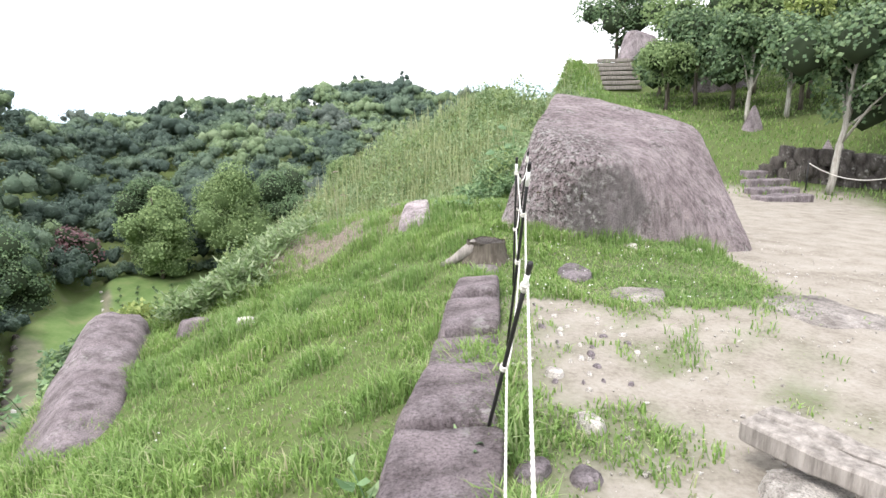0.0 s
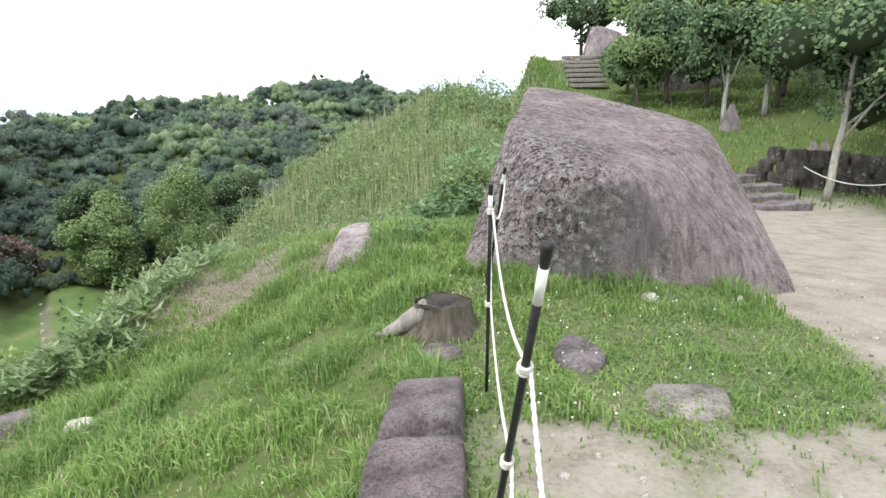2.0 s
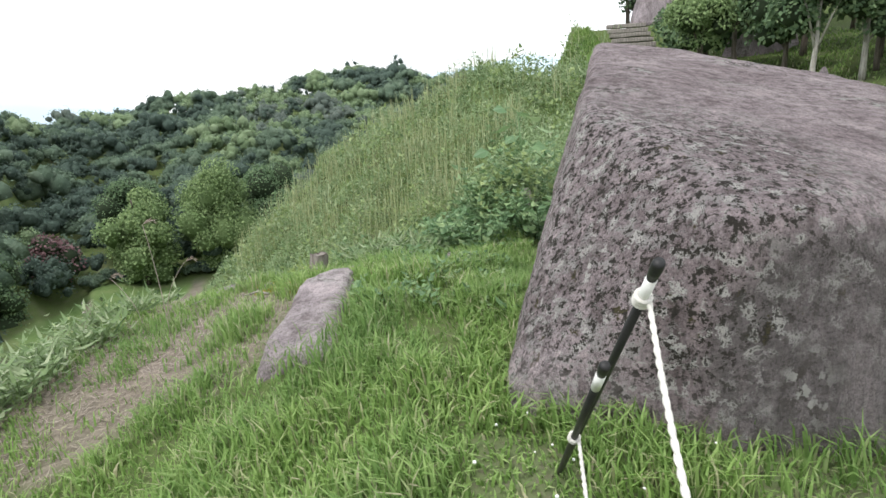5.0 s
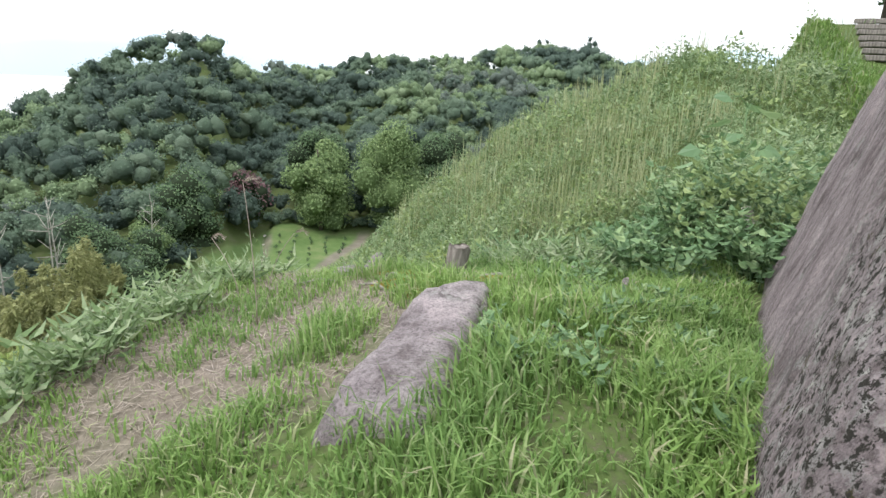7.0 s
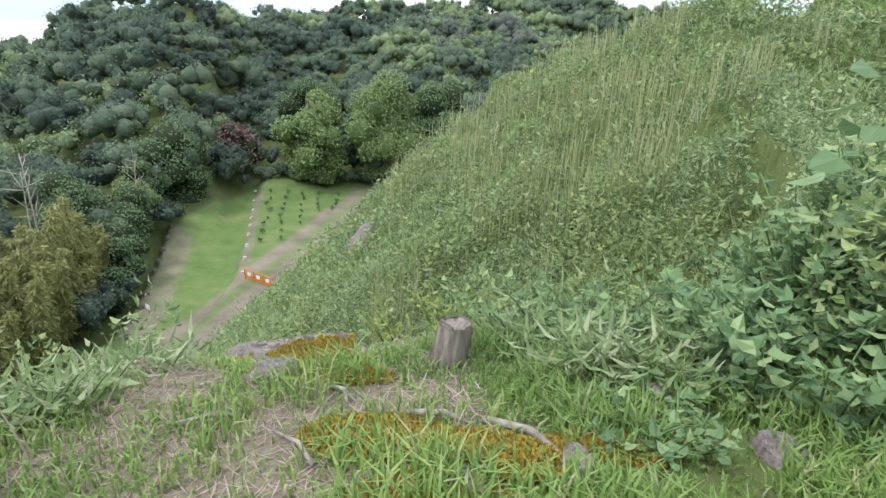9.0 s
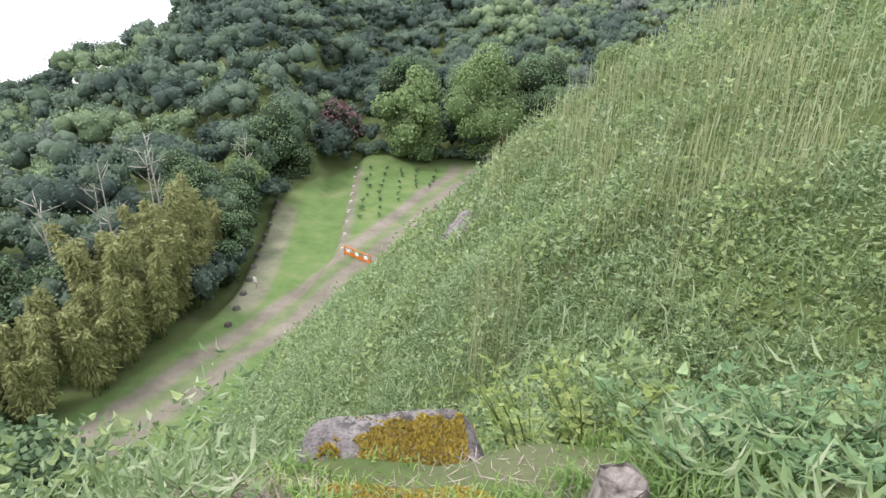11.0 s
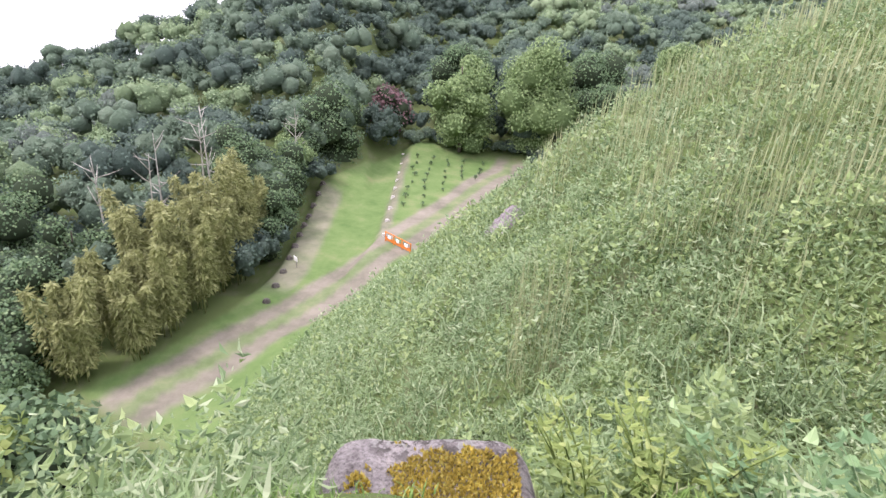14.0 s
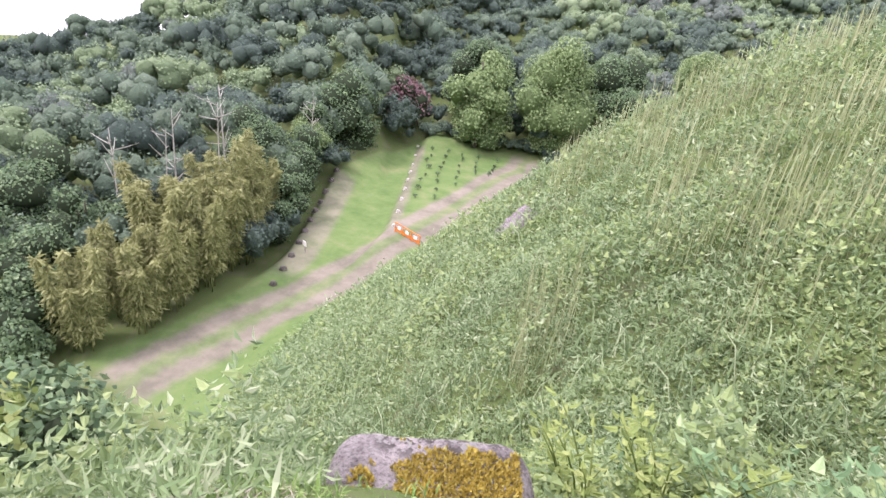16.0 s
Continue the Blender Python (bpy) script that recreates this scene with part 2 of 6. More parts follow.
def rock_material(name, base_a, base_b, lichen=0.5, moss=0.0, scale=1.0, face=None, crust=None, relief_depth=0.055):
    """Granite with grain, pale lichen spots and dark growth."""
    m, nodes, links, b = material(name, 0.88, 0.25)
    big = noise_tex(nodes, links, 1.1 * scale, 6, 0.62)
    col = ramp(nodes, [(0.3, base_a), (0.7, base_b)])
    links.new(big.outputs["Fac"], col.inputs["Fac"])
    grain = noise_tex(nodes, links, 42 * scale, 6, 0.8)
    gr = ramp(nodes, [(0.36, (0.42, 0.41, 0.41)), (0.48, (0.95, 0.94, 0.94)), (0.66, (1.4, 1.37, 1.37))])
    links.new(grain.outputs["Fac"], gr.inputs["Fac"])
    mul = nodes.new("ShaderNodeMix")
    mul.data_type, mul.blend_type = "RGBA", "MULTIPLY"
    mul.inputs["Factor"].default_value = 1
    links.new(col.outputs["Color"], mul.inputs["A"])
    links.new(gr.outputs["Color"], mul.inputs["B"])
    out = mul.outputs["Result"]
    streak = noise_tex(nodes, links, 2.2 * scale, 6, 0.7)
    smap = nodes.new("ShaderNodeMapping")
    smap.inputs["Scale"].default_value = (3.6, 3.6, 0.5) if crust else (1.6, 1.6, 0.35)
    smap.inputs["Rotation"].default_value = (0.25, 0.5, 0)
    links.new(streak.inputs["Vector"].links[0].from_socket, smap.inputs["Vector"])
    links.new(smap.outputs["Vector"], streak.inputs["Vector"])
    sr = ramp(nodes, [(0.36, (0.55, 0.53, 0.52)), (0.5, (1, 1, 1)), (0.64, (1.32, 1.3, 1.3))])
    links.new(streak.outputs["Fac"], sr.inputs["Fac"])
    ml2 = nodes.new("ShaderNodeMix")
    ml2.data_type, ml2.blend_type = "RGBA", "MULTIPLY"
    ml2.inputs["Factor"].default_value = 1
    links.new(out, ml2.inputs["A"])
    links.new(sr.outputs["Color"], ml2.inputs["B"])
    out = ml2.outputs["Result"]
    if face:
        # a darker broken face with a ragged edge, flat against the front
        tc = nodes.new("ShaderNodeTexCoord")
        flat = nodes.new("ShaderNodeMapping")
        flat.inputs["Location"].default_value = (-face[0] * 0.95, -face[1] * 0.3, -face[2] * 0.92)
        flat.inputs["Scale"].default_value = (0.95, 0.3, 0.92)
        links.new(tc.outputs["Object"], flat.inputs["Vector"])
        sub = nodes.new("ShaderNodeVectorMath")
        sub.operation = "LENGTH"
        links.new(flat.outputs["Vector"], sub.inputs[0])
        wob = nodes.new("ShaderNodeMath")
        wob.operation = "MULTIPLY_ADD"
        wob.inputs[1].default_value = 0.32
        links.new(big.outputs["Fac"], wob.inputs[0])
        links.new(sub.outputs["Value"], wob.inputs[2])
        fr = ramp(nodes, [(face[3] + 0.16, (1, 1, 1)), (face[3] + 0.26, (0, 0, 0))])
        links.new(wob.outputs[0], fr.inputs["Fac"])
        fm = nodes.new("ShaderNodeMath")
        fm.operation = "MULTIPLY"
        fm.inputs[1].default_value = 0.6
        links.new(fr.outputs["Color"], fm.inputs[0])
        chip = ramp(nodes, [(0.35, (0.075, 0.072, 0.07)), (0.7, (0.19, 0.185, 0.18))])
        links.new(grain.outputs["Fac"], chip.inputs["Fac"])
        out = mix_col(nodes, links, fm.outputs[0], out, chip.outputs["Color"])
    if lichen:
        where = noise_tex(nodes, links, 1.3 * scale, 3)
        dark = noise_tex(nodes, links, 11 * scale, 5, 0.7)
        spots = noise_tex(nodes, links, 8 * scale, 4, 0.62)
        w = ramp(nodes, [(0.62 - 0.2 * lichen, (0, 0, 0)), (0.78 - 0.2 * lichen, (1, 1, 1))])
        links.new(where.outputs["Fac"], w.inputs["Fac"])
        d = ramp(nodes, [(0.50, (0, 0, 0)), (0.54, (1, 1, 1))])
        links.new(dark.outputs["Fac"], d.inputs["Fac"])
        s = ramp(nodes, [(0.55, (0, 0, 0)), (0.58, (1, 1, 1))])
        links.new(spots.outputs["Fac"], s.inputs["Fac"])
        for mask, tone in ((d, (0.095, 0.085, 0.075)), (s, (0.46, 0.45, 0.42))):
            mm = nodes.new("ShaderNodeMath")
            mm.operation = "MULTIPLY"
            links.new(mask.outputs["Color"], mm.inputs[0])
            links.new(w.outputs["Color"], mm.inputs[1])
            out = mix_col(nodes, links, mm.outputs[0], out, tone)
    if crust:
        # crusted lichen and dry moss on the weather side
        tc = nodes.new("ShaderNodeTexCoord")
        far = nodes.new("ShaderNodeVectorMath")
        far.operation = "DISTANCE"
        far.inputs[1].default_value = crust[:3]
        links.new(tc.outputs["Object"], far.inputs[0])
        wob = nodes.new("ShaderNodeMath")
        wob.operation = "MULTIPLY_ADD"
        wob.inputs[1].default_value = 1.1
        links.new(where.outputs["Fac"], wob.inputs[0])
        links.new(far.outputs["Value"], wob.inputs[2])
        region = ramp(nodes, [((crust[3] + 0.25) / 3, (1, 1, 1)), ((crust[3] + 0.75) / 3, (0, 0, 0))])
        third = nodes.new("ShaderNodeMath")
        third.operation = "DIVIDE"
        third.inputs[1].default_value = 3
        links.new(wob.outputs[0], third.inputs[0])
        links.new(third.outputs[0], region.inputs["Fac"])
        for sc_, lo, tone in ((12, 0.53, (0.44, 0.41, 0.40)), (24, 0.53, (0.05, 0.044, 0.036)), (17, 0.55, (0.62, 0.60, 0.57)), (8, 0.62, (0.085, 0.075, 0.035)), (34, 0.56, (0.045, 0.04, 0.033))):
            cn = noise_tex(nodes, links, sc_, 5, 0.72)
            cr = ramp(nodes, [(lo, (0, 0, 0)), (lo + 0.035, (1, 1, 1))])
            links.new(cn.outputs["Fac"], cr.inputs["Fac"])
            mm = nodes.new("ShaderNodeMath")
            mm.operation = "MULTIPLY"
            links.new(cr.outputs["Color"], mm.inputs[0])
            links.new(region.outputs["Color"], mm.inputs[1])
            out = mix_col(nodes, links, mm.outputs[0], out, tone)
    if moss:
        mn = noise_tex(nodes, links, 3.0 * scale, 6, 0.65)
        geo = nodes.new("ShaderNodeNewGeometry")
        sep = nodes.new("ShaderNodeSeparateXYZ")
        links.new(geo.outputs["Normal"], sep.inputs["Vector"])
        add = nodes.new("ShaderNodeMath")
        add.operation = "MULTIPLY_ADD"
        add.inputs[1].default_value = 0.55
        links.new(sep.outputs["Z"], add.inputs[0])
        links.new(mn.outputs["Fac"], add.inputs[2])
        mr = ramp(nodes, [(0.98 - 0.25 * moss, (0, 0, 0)), (1.02 - 0.25 * moss, (1, 1, 1))])
        links.new(add.outputs[0], mr.inputs["Fac"])
        fine = noise_tex(nodes, links, 45, 4, 0.7)
        mc = ramp(nodes, [(0.3, (0.16, 0.12, 0.02)), (0.55, (0.36, 0.27, 0.04)), (0.75, (0.40, 0.36, 0.07))])
        links.new(fine.outputs["Fac"], mc.inputs["Fac"])
        out = mix_col(nodes, links, mr.outputs["Color"], out, mc.outputs["Color"])
    links.new(out, b.inputs["Base Color"])
    relief = nodes.new("ShaderNodeMath")
    relief.operation = "ADD"
    r1 = noise_tex(nodes, links, 9 * scale, 6, 0.7)
    links.new(r1.outputs["Fac"], relief.inputs[0])
    links.new(grain.outputs["Fac"], relief.inputs[1])
    if crust:
        # weathered furrows run down the flanks
        furrow = nodes.new("ShaderNodeMath")
        furrow.operation = "MULTIPLY_ADD"
        furrow.inputs[1].default_value = 3.5
        links.new(streak.outputs["Fac"], furrow.inputs[0])
        links.new(relief.outputs[0], furrow.inputs[2])
        relief = furrow
    bump(nodes, links, b, relief.outputs[0], 1.0, relief_depth)
    return m


def plain(name, a, b2, scale=8, rough=0.75, relief=0.2, metal=0.0):
    m, nodes, links, b = material(name, rough, 0.3)
    n = noise_tex(nodes, links, scale, 5, 0.65)
    r = ramp(nodes, [(0.3, a), (0.7, b2)])
    links.new(n.outputs["Fac"], r.inputs["Fac"])
    links.new(r.outputs["Color"], b.inputs["Base Color"])
    b.inputs["Metallic"].default_value = metal
    if relief:
        n2 = noise_tex(nodes, links, scale * 5, 4, 0.7)
        bump(nodes, links, b, n2.outputs["Fac"], relief, 0.02)
    return m


def bark(name, a, b2):
    m, nodes, links, b = material(name, 0.9, 0.2)
    n = noise_tex(nodes, links, 6, 6, 0.7)
    mp = nodes.new("ShaderNodeMapping")
    tc = nodes.new("ShaderNodeTexCoord")
    mp.inputs["Scale"].default_value = (3, 3, 0.4)
    links.new(tc.outputs["Object"], mp.inputs["Vector"])
    links.new(mp.outputs["Vector"], n.inputs["Vector"])
    r = ramp(nodes, [(0.35, a), (0.65, b2)])
    links.new(n.outputs["Fac"], r.inputs["Fac"])
    links.new(r.outputs["Color"], b.inputs["Base Color"])
    bump(nodes, links, b, n.outputs["Fac"], 0.7, 0.04)
    return m


def ground_material():
    """Soil, sand, thatch and turf, mixed by vertex weights for what grows or is worn where."""
    m, nodes, links, b = material("ground_soil", 0.95, 0.1)

    def weight(name):
        a = nodes.new("ShaderNodeAttribute")
        a.attribute_name = name
        return a.outputs["Fac"]

    fine, mid = noise_tex(nodes, links, 30, 6, 0.7), noise_tex(nodes, links, 3, 5, 0.6)
    turf = ramp(nodes, [(0.36, (0.045, 0.07, 0.02)), (0.48, (0.10, 0.145, 0.045)), (0.56, (0.085, 0.10, 0.045)), (0.66, (0.17, 0.145, 0.105))])
    speck = noise_tex(nodes, links, 14, 8, 0.85)
    links.new(speck.outputs["Fac"], turf.inputs["Fac"])
    sand = ramp(nodes, [(0.32, (0.16, 0.14, 0.112)), (0.5, (0.28, 0.255, 0.218)), (0.72, (0.38, 0.355, 0.315))])
    sfac = nodes.new("ShaderNodeMath")
    sfac.operation = "MULTIPLY_ADD"
    sfac.inputs[1].default_value = 0.5
    links.new(fine.outputs["Fac"], sfac.inputs[0])
    half = nodes.new("ShaderNodeMath")
    half.operation = "MULTIPLY"
    half.inputs[1].default_value = 0.5
    links.new(mid.outputs["Fac"], half.inputs[0])
    links.new(half.outputs[0], sfac.inputs[2])
    links.new(sfac.outputs[0], sand.inputs["Fac"])
    thatch = ramp(nodes, [(0.3, (0.10, 0.085, 0.07)), (0.6, (0.23, 0.195, 0.16)), (0.8, (0.33, 0.285, 0.24))])
    links.new(fine.outputs["Fac"], thatch.inputs["Fac"])
    lawn = ramp(nodes, [(0.3, (0.08, 0.138, 0.043)), (0.52, (0.122, 0.182, 0.065)), (0.75, (0.19, 0.205, 0.10))])
    wide = noise_tex(nodes, links, 0.35, 6, 0.7)
    links.new(wide.outputs["Fac"], lawn.inputs["Fac"])
    track = ramp(nodes, [(0.35, (0.14, 0.13, 0.10)), (0.65, (0.235, 0.21, 0.17))])
    links.new(wide.outputs["Fac"], track.inputs["Fac"])
    col = mix_col(nodes, links, weight("sand"), turf.outputs["Color"], sand.outputs["Color"])
    col = mix_col(nodes, links, weight("thatch"), col, thatch.outputs["Color"])
    col = mix_col(nodes, links, weight("lawn"), col, lawn.outputs["Color"])
    col = mix_col(nodes, links, weight("track"), col, track.outputs["Color"])
    links.new(col, b.inputs["Base Color"])
    bump(nodes, links, b, fine.outputs["Fac"], 0.5, 0.03)
    return m


GRASS = foliage("grass_blades", [(0.0, (0.135, 0.23, 0.0607)), (0.5, (0.229, 0.36, 0.0945)), (0.85, (0.333, 0.45, 0.162)), (1.0, (0.478, 0.43, 0.297))], 0.6, (0.135, 0.24, 0.081), 0.4)
DRY = foliage("dry_blades", [(0.0, (0.25, 0.2, 0.162)), (1.0, (0.499, 0.42, 0.392))], 0.5, (0.25, 0.24, 0.149), 0.2)
WEED = foliage("weed_leaves", [(0.0, (0.085, 0.14, 0.062)), (0.4, (0.18, 0.265, 0.125)), (0.8, (0.30, 0.39, 0.22)), (1.0, (0.45, 0.51, 0.33))], 0.7, (0.31, 0.41, 0.20), 0.4)
BROAD = foliage("broad_leaves", [(0.0, (0.103, 0.187, 0.08544)), (0.6, (0.1826, 0.297, 0.1323)), (1.0, (0.3322, 0.44, 0.2173))], 1.2, (0.1375, 0.231, 0.1242), 0.3, 0.45)
VINE = foliage("vine_leaves", [(0.0, (0.12, 0.185, 0.075)), (0.5, (0.22, 0.305, 0.12)), (1.0, (0.38, 0.455, 0.215))], 0.9, (0.30, 0.38, 0.15), 0.35, 0.5)
BAMBOO_GRASS = foliage("bamboo_grass_leaves", [(0.0, (0.12, 0.19, 0.08)), (0.6, (0.20, 0.285, 0.125)), (1.0, (0.37, 0.42, 0.27))], 1.0, (0.17, 0.25, 0.10), 0.3, 0.4)
# Distance haze is put into these leaf colours: bluer, and a grey tone.
FOREST_TONES = {
    "dark": [(0.0, (0.058, 0.092, 0.073)), (0.5, (0.080, 0.121, 0.095)), (1.0, (0.111, 0.160, 0.123))],
    "mid": [(0.0, (0.094, 0.145, 0.098)), (0.5, (0.129, 0.189, 0.126)), (1.0, (0.181, 0.246, 0.168))],
    "light": [(0.0, (0.145, 0.217, 0.112)), (0.5, (0.200, 0.281, 0.146)), (1.0, (0.279, 0.366, 0.211))],
    "grey": [(0.0, (0.110, 0.142, 0.122)), (0.5, (0.142, 0.180, 0.150)), (1.0, (0.190, 0.228, 0.190))],
}
FOREST_LEAF = {k: foliage("forest_" + k + "_leaves", v, 0.05, v[1][1], 0.2, 0.7) for k, v in FOREST_TONES.items()}
# Inner lumps: leaf tones scaled to 0.78, crown shade put into the colour.
INNER_SHADE_TONES = {k: [(q, tuple(0.78 * c for c in col)) for q, col in v] for k, v in FOREST_TONES.items()}
FOREST_MASS = {k: foliage("forest_" + k + "_crown_shade", v, 0.05, v[1][1], 0.0, 0.9, 0.5) for k, v in INNER_SHADE_TONES.items()}
CANOPY = foliage("tree_leaves", [(0.0, (0.0702, 0.1148, 0.06386)), (0.6, (0.1264, 0.2025, 0.1003)), (1.0, (0.2389, 0.324, 0.1633))], 0.3, (0.1123, 0.189, 0.09113), 0.3)
BRIGHT = foliage("bright_tree_leaves", [(0.0, (0.125, 0.19, 0.078)), (0.6, (0.205, 0.29, 0.12)), (1.0, (0.31, 0.405, 0.185))], 0.2, (0.1913, 0.2814, 0.1187), 0.3)
YELLOW = foliage("yellow_tree_leaves", [(0.0, (0.146, 0.21, 0.0607)), (0.6, (0.27, 0.34, 0.101)), (1.0, (0.395, 0.44, 0.176))], 0.3, (0.208, 0.28, 0.081), 0.35)
RUST = foliage("rust_tree_leaves", [(0.0, (0.125, 0.075, 0.081)), (1.0, (0.25, 0.14, 0.149))], 0.3, (0.156, 0.1, 0.108), 0.2)
BAMBOO = foliage("bamboo_leaves", [(0.0, (0.19, 0.20, 0.085)), (0.6, (0.31, 0.325, 0.14)), (1.0, (0.42, 0.43, 0.21))], 0.15, (0.25, 0.285, 0.11), 0.3)
STALK = foliage("pale_stalks", [(0.0, (0.25, 0.28, 0.14)), (1.0, (0.44, 0.46, 0.27))], 0.5, (0.3, 0.35, 0.16), 0.2)
# Inner lumps of bright trees: their leaf green darkened as painted crown shade.
BRIGHT_SHADE = foliage("bright_tree_shade", [(0.0, (0.09, 0.14, 0.055)), (1.0, (0.14, 0.205, 0.08))], 0.2, (0.11, 0.165, 0.065), 0.0, 0.9, 0.5)
# Near-black crown cores: the shade between leaves is painted in, not cast.
CROWN_SHADE, *_r = material("painted_shade_core", 0.95, 0.1)
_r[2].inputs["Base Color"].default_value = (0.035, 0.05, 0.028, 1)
ROCK = rock_material("granite_boulder", (0.245, 0.20, 0.205), (0.50, 0.435, 0.445), 0.40, scale=1.6, face=(-0.2, -1.9, 0.42, 0.44), crust=(-0.95, -1.4, 0.95, 1.0), relief_depth=0.05)
SLABROCK = rock_material("granite_slab", (0.20, 0.175, 0.185), (0.36, 0.32, 0.335), 0.2)
CURBROCK = rock_material("granite_kerb", (0.18, 0.15, 0.155), (0.36, 0.315, 0.33), 0.3, scale=1.5, relief_depth=0.04)
MOSSROCK = rock_material("mossy_granite", (0.22, 0.20, 0.195), (0.40, 0.37, 0.36), 0.3, 0.0)
WALLROCK = rock_material("dark_wall_stone", (0.07, 0.062, 0.055), (0.20, 0.185, 0.17), 0.4)
PALEROCK = rock_material("pale_stone", (0.36, 0.34, 0.31), (0.55, 0.53, 0.49), 0.0, 0.0, 2.0, relief_depth=0.012)
BEDROCK = rock_material("pale_granite_slab", (0.29, 0.25, 0.26), (0.50, 0.45, 0.455), 0.2, scale=1.6, relief_depth=0.03)
PATHROCK = rock_material("worn_path_slab", (0.24, 0.22, 0.20), (0.38, 0.355, 0.33), 0.0, scale=1.4, relief_depth=0.02)
STUMPWOOD = bark("grey_stump_wood", (0.09, 0.075, 0.065), (0.33, 0.30, 0.27))
TIMBER = bark("weathered_timber", (0.16, 0.145, 0.13), (0.38, 0.35, 0.32))
BARK = bark("tree_bark", (0.06, 0.05, 0.04), (0.16, 0.14, 0.115))
PALEBARK = bark("pale_bark", (0.22, 0.21, 0.18), (0.50, 0.48, 0.43))
ROPE = plain("white_rope", (0.55, 0.53, 0.48), (0.74, 0.72, 0.68), 60, 0.85, 0.4)
BLACKPOLE = plain("black_coated_pole", (0.012, 0.012, 0.013), (0.03, 0.03, 0.03), 20, 0.45, 0.05)
WHITETAPE = plain("white_reflective_tape", (0.70, 0.70, 0.68), (0.82, 0.82, 0.80), 25, 0.4, 0.05)
ORANGE = plain("orange_plastic", (0.55, 0.15, 0.02), (0.68, 0.22, 0.04), 6, 0.5, 0.0)

# ---- ground ----
def build_ground():
    inner = np.linspace(-48, 78, 320)
    outer = np.linspace(78, 312, 50)[1:-1]
    az = np.radians(np.concatenate([inner, outer]))
    rad = np.concatenate([[0.002], 0.2 * (26 / 0.2) ** (np.arange(0, 160) / 160), np.arange(26, 95, 0.75), 95 * (4500 / 95) ** (np.arange(0, 70) / 69)])
    cx, cy = -0.4, 7.0
    A, R = np.meshgrid(az, rad)
    x, y = cx - np.sin(A) * R, cy + np.cos(A) * R
    z = ground_height(x, y)
    na, nr = len(az), len(rad)
    verts = np.stack([x, y, z], -1).reshape(-1, 3)
    i, j = np.meshgrid(np.arange(nr - 1), np.arange(na), indexing="ij")
    jn = (j + 1) % na
    faces = np.stack([i * na + j, (i + 1) * na + j, (i + 1) * na + jn, i * na + jn], -1).reshape(-1, 4)
    me = raw_mesh("ground", verts, faces[:, ::-1], ground_material(), True)
    x, y = verts[:, 0], verts[:, 1]
    for key, val in (("sand", sand_weight(x, y)), ("thatch", thatch_weight(x, y)), ("lawn", in_field(x, y)), ("track", track_weight(x, y))):
        me.attributes.new(key, "FLOAT", "POINT").data.foreach_set("value", np.asarray(val, np.float32))
    ob = new("ground", me)
    return tagged(ob, "castle hill terrace with sandy path, turf and valley below", "ground", kind="structure")


def sand_weight(x, y):
    """Worn sandy ground right of the kerb and along the path."""
    n = fbm(x / 0.8, y / 0.8, 41) - 0.5
    base = step(0.25, 0.75, x + 0.5 * n)
    grassy = step(0.05, 0.35, step(4.2, 6.2, y) * step(3.6, 2.6, x + 0.4 * n) + 0.9 * (fbm(x / 0.5, y / 0.5, 43) - 0.49) * step(3.4, 2.2, x))
    far_side = step(6.4, 7.8, x - 0.45 * (y - 6) + n)
    base = base * np.maximum(step(11.6, 10.6, y), step(3.6, 4.6, x - 0.2 * (y - 11)))
    base = base * step(0.3, 0.05, slope_hill(x, y) - terrace(x, y))
    return base * step(1.7, 2.6, x + 3 * step(7.6, 6.6, y)) * (1 - 0.85 * grassy) * (1 - far_side * 0.9) * step(30, 20, y) * step(30, 20, x)


def thatch_weight(x, y):
    n = fbm(x / 0.6, y / 0.6, 45)
    knob = np.exp(-((x + 2.3) / 1.5) ** 2 - ((y - 9.3) / 1.6) ** 2) + 0.5 * np.exp(-((x + 0.9) / 1.2) ** 2 - ((y - 10.3) / 0.8) ** 2)
    west = step(7.0, 8.2, y) * step(-0.45, -0.8, x) * step(11.4, 10.6, y)
    knob = 0.8 * knob + 0.36 * west
    return np.clip(step(0.35, 0.75, knob + 0.7 * (n - 0.5)) * 0.9 + 0.25 * step(0.55, 0.7, n) * step(0.4, -0.2, x), 0, 1)


def track_weight(x, y):
    mid = np.interp(y, [14, 22, 36, 46, 53, 61, 72, 79, 84], [-30, -29.8, -29.4, -29.6, -29.8, -30.4, -31.7, -31.5, -33])
    d = np.abs(x - mid + 0.8 * (fbm(x / 3, y / 3, 47) - 0.5))
    ruts = step(2.5, 1.7, d) * (0.25 + 0.75 * step(0.4, 0.9, d)) * (0.85 + 0.8 * fbm(x / 2, y / 2, 49))
    edge_path = step(0.9, 0.4, np.abs(x - np.interp(y, [50, 78], [-30.6, -46.6]))) * step(50, 52, y) * step(78, 76, y)
    verge = np.interp(y, [36, 43, 52, 60], [-33.5, -35.9, -41.2, -46.2])
    strip = step(2.2, 1.4, np.abs(x - verge - 1.0)) * step(38, 41, y) * step(61, 59, y) * (0.6 + 0.5 * fbm(x / 1.5, y / 1.5, 53))
    return np.clip(np.maximum(np.maximum(ruts, 0.8 * edge_path), 0.8 * strip), 0, 1) * in_field(x, y)


build_ground()


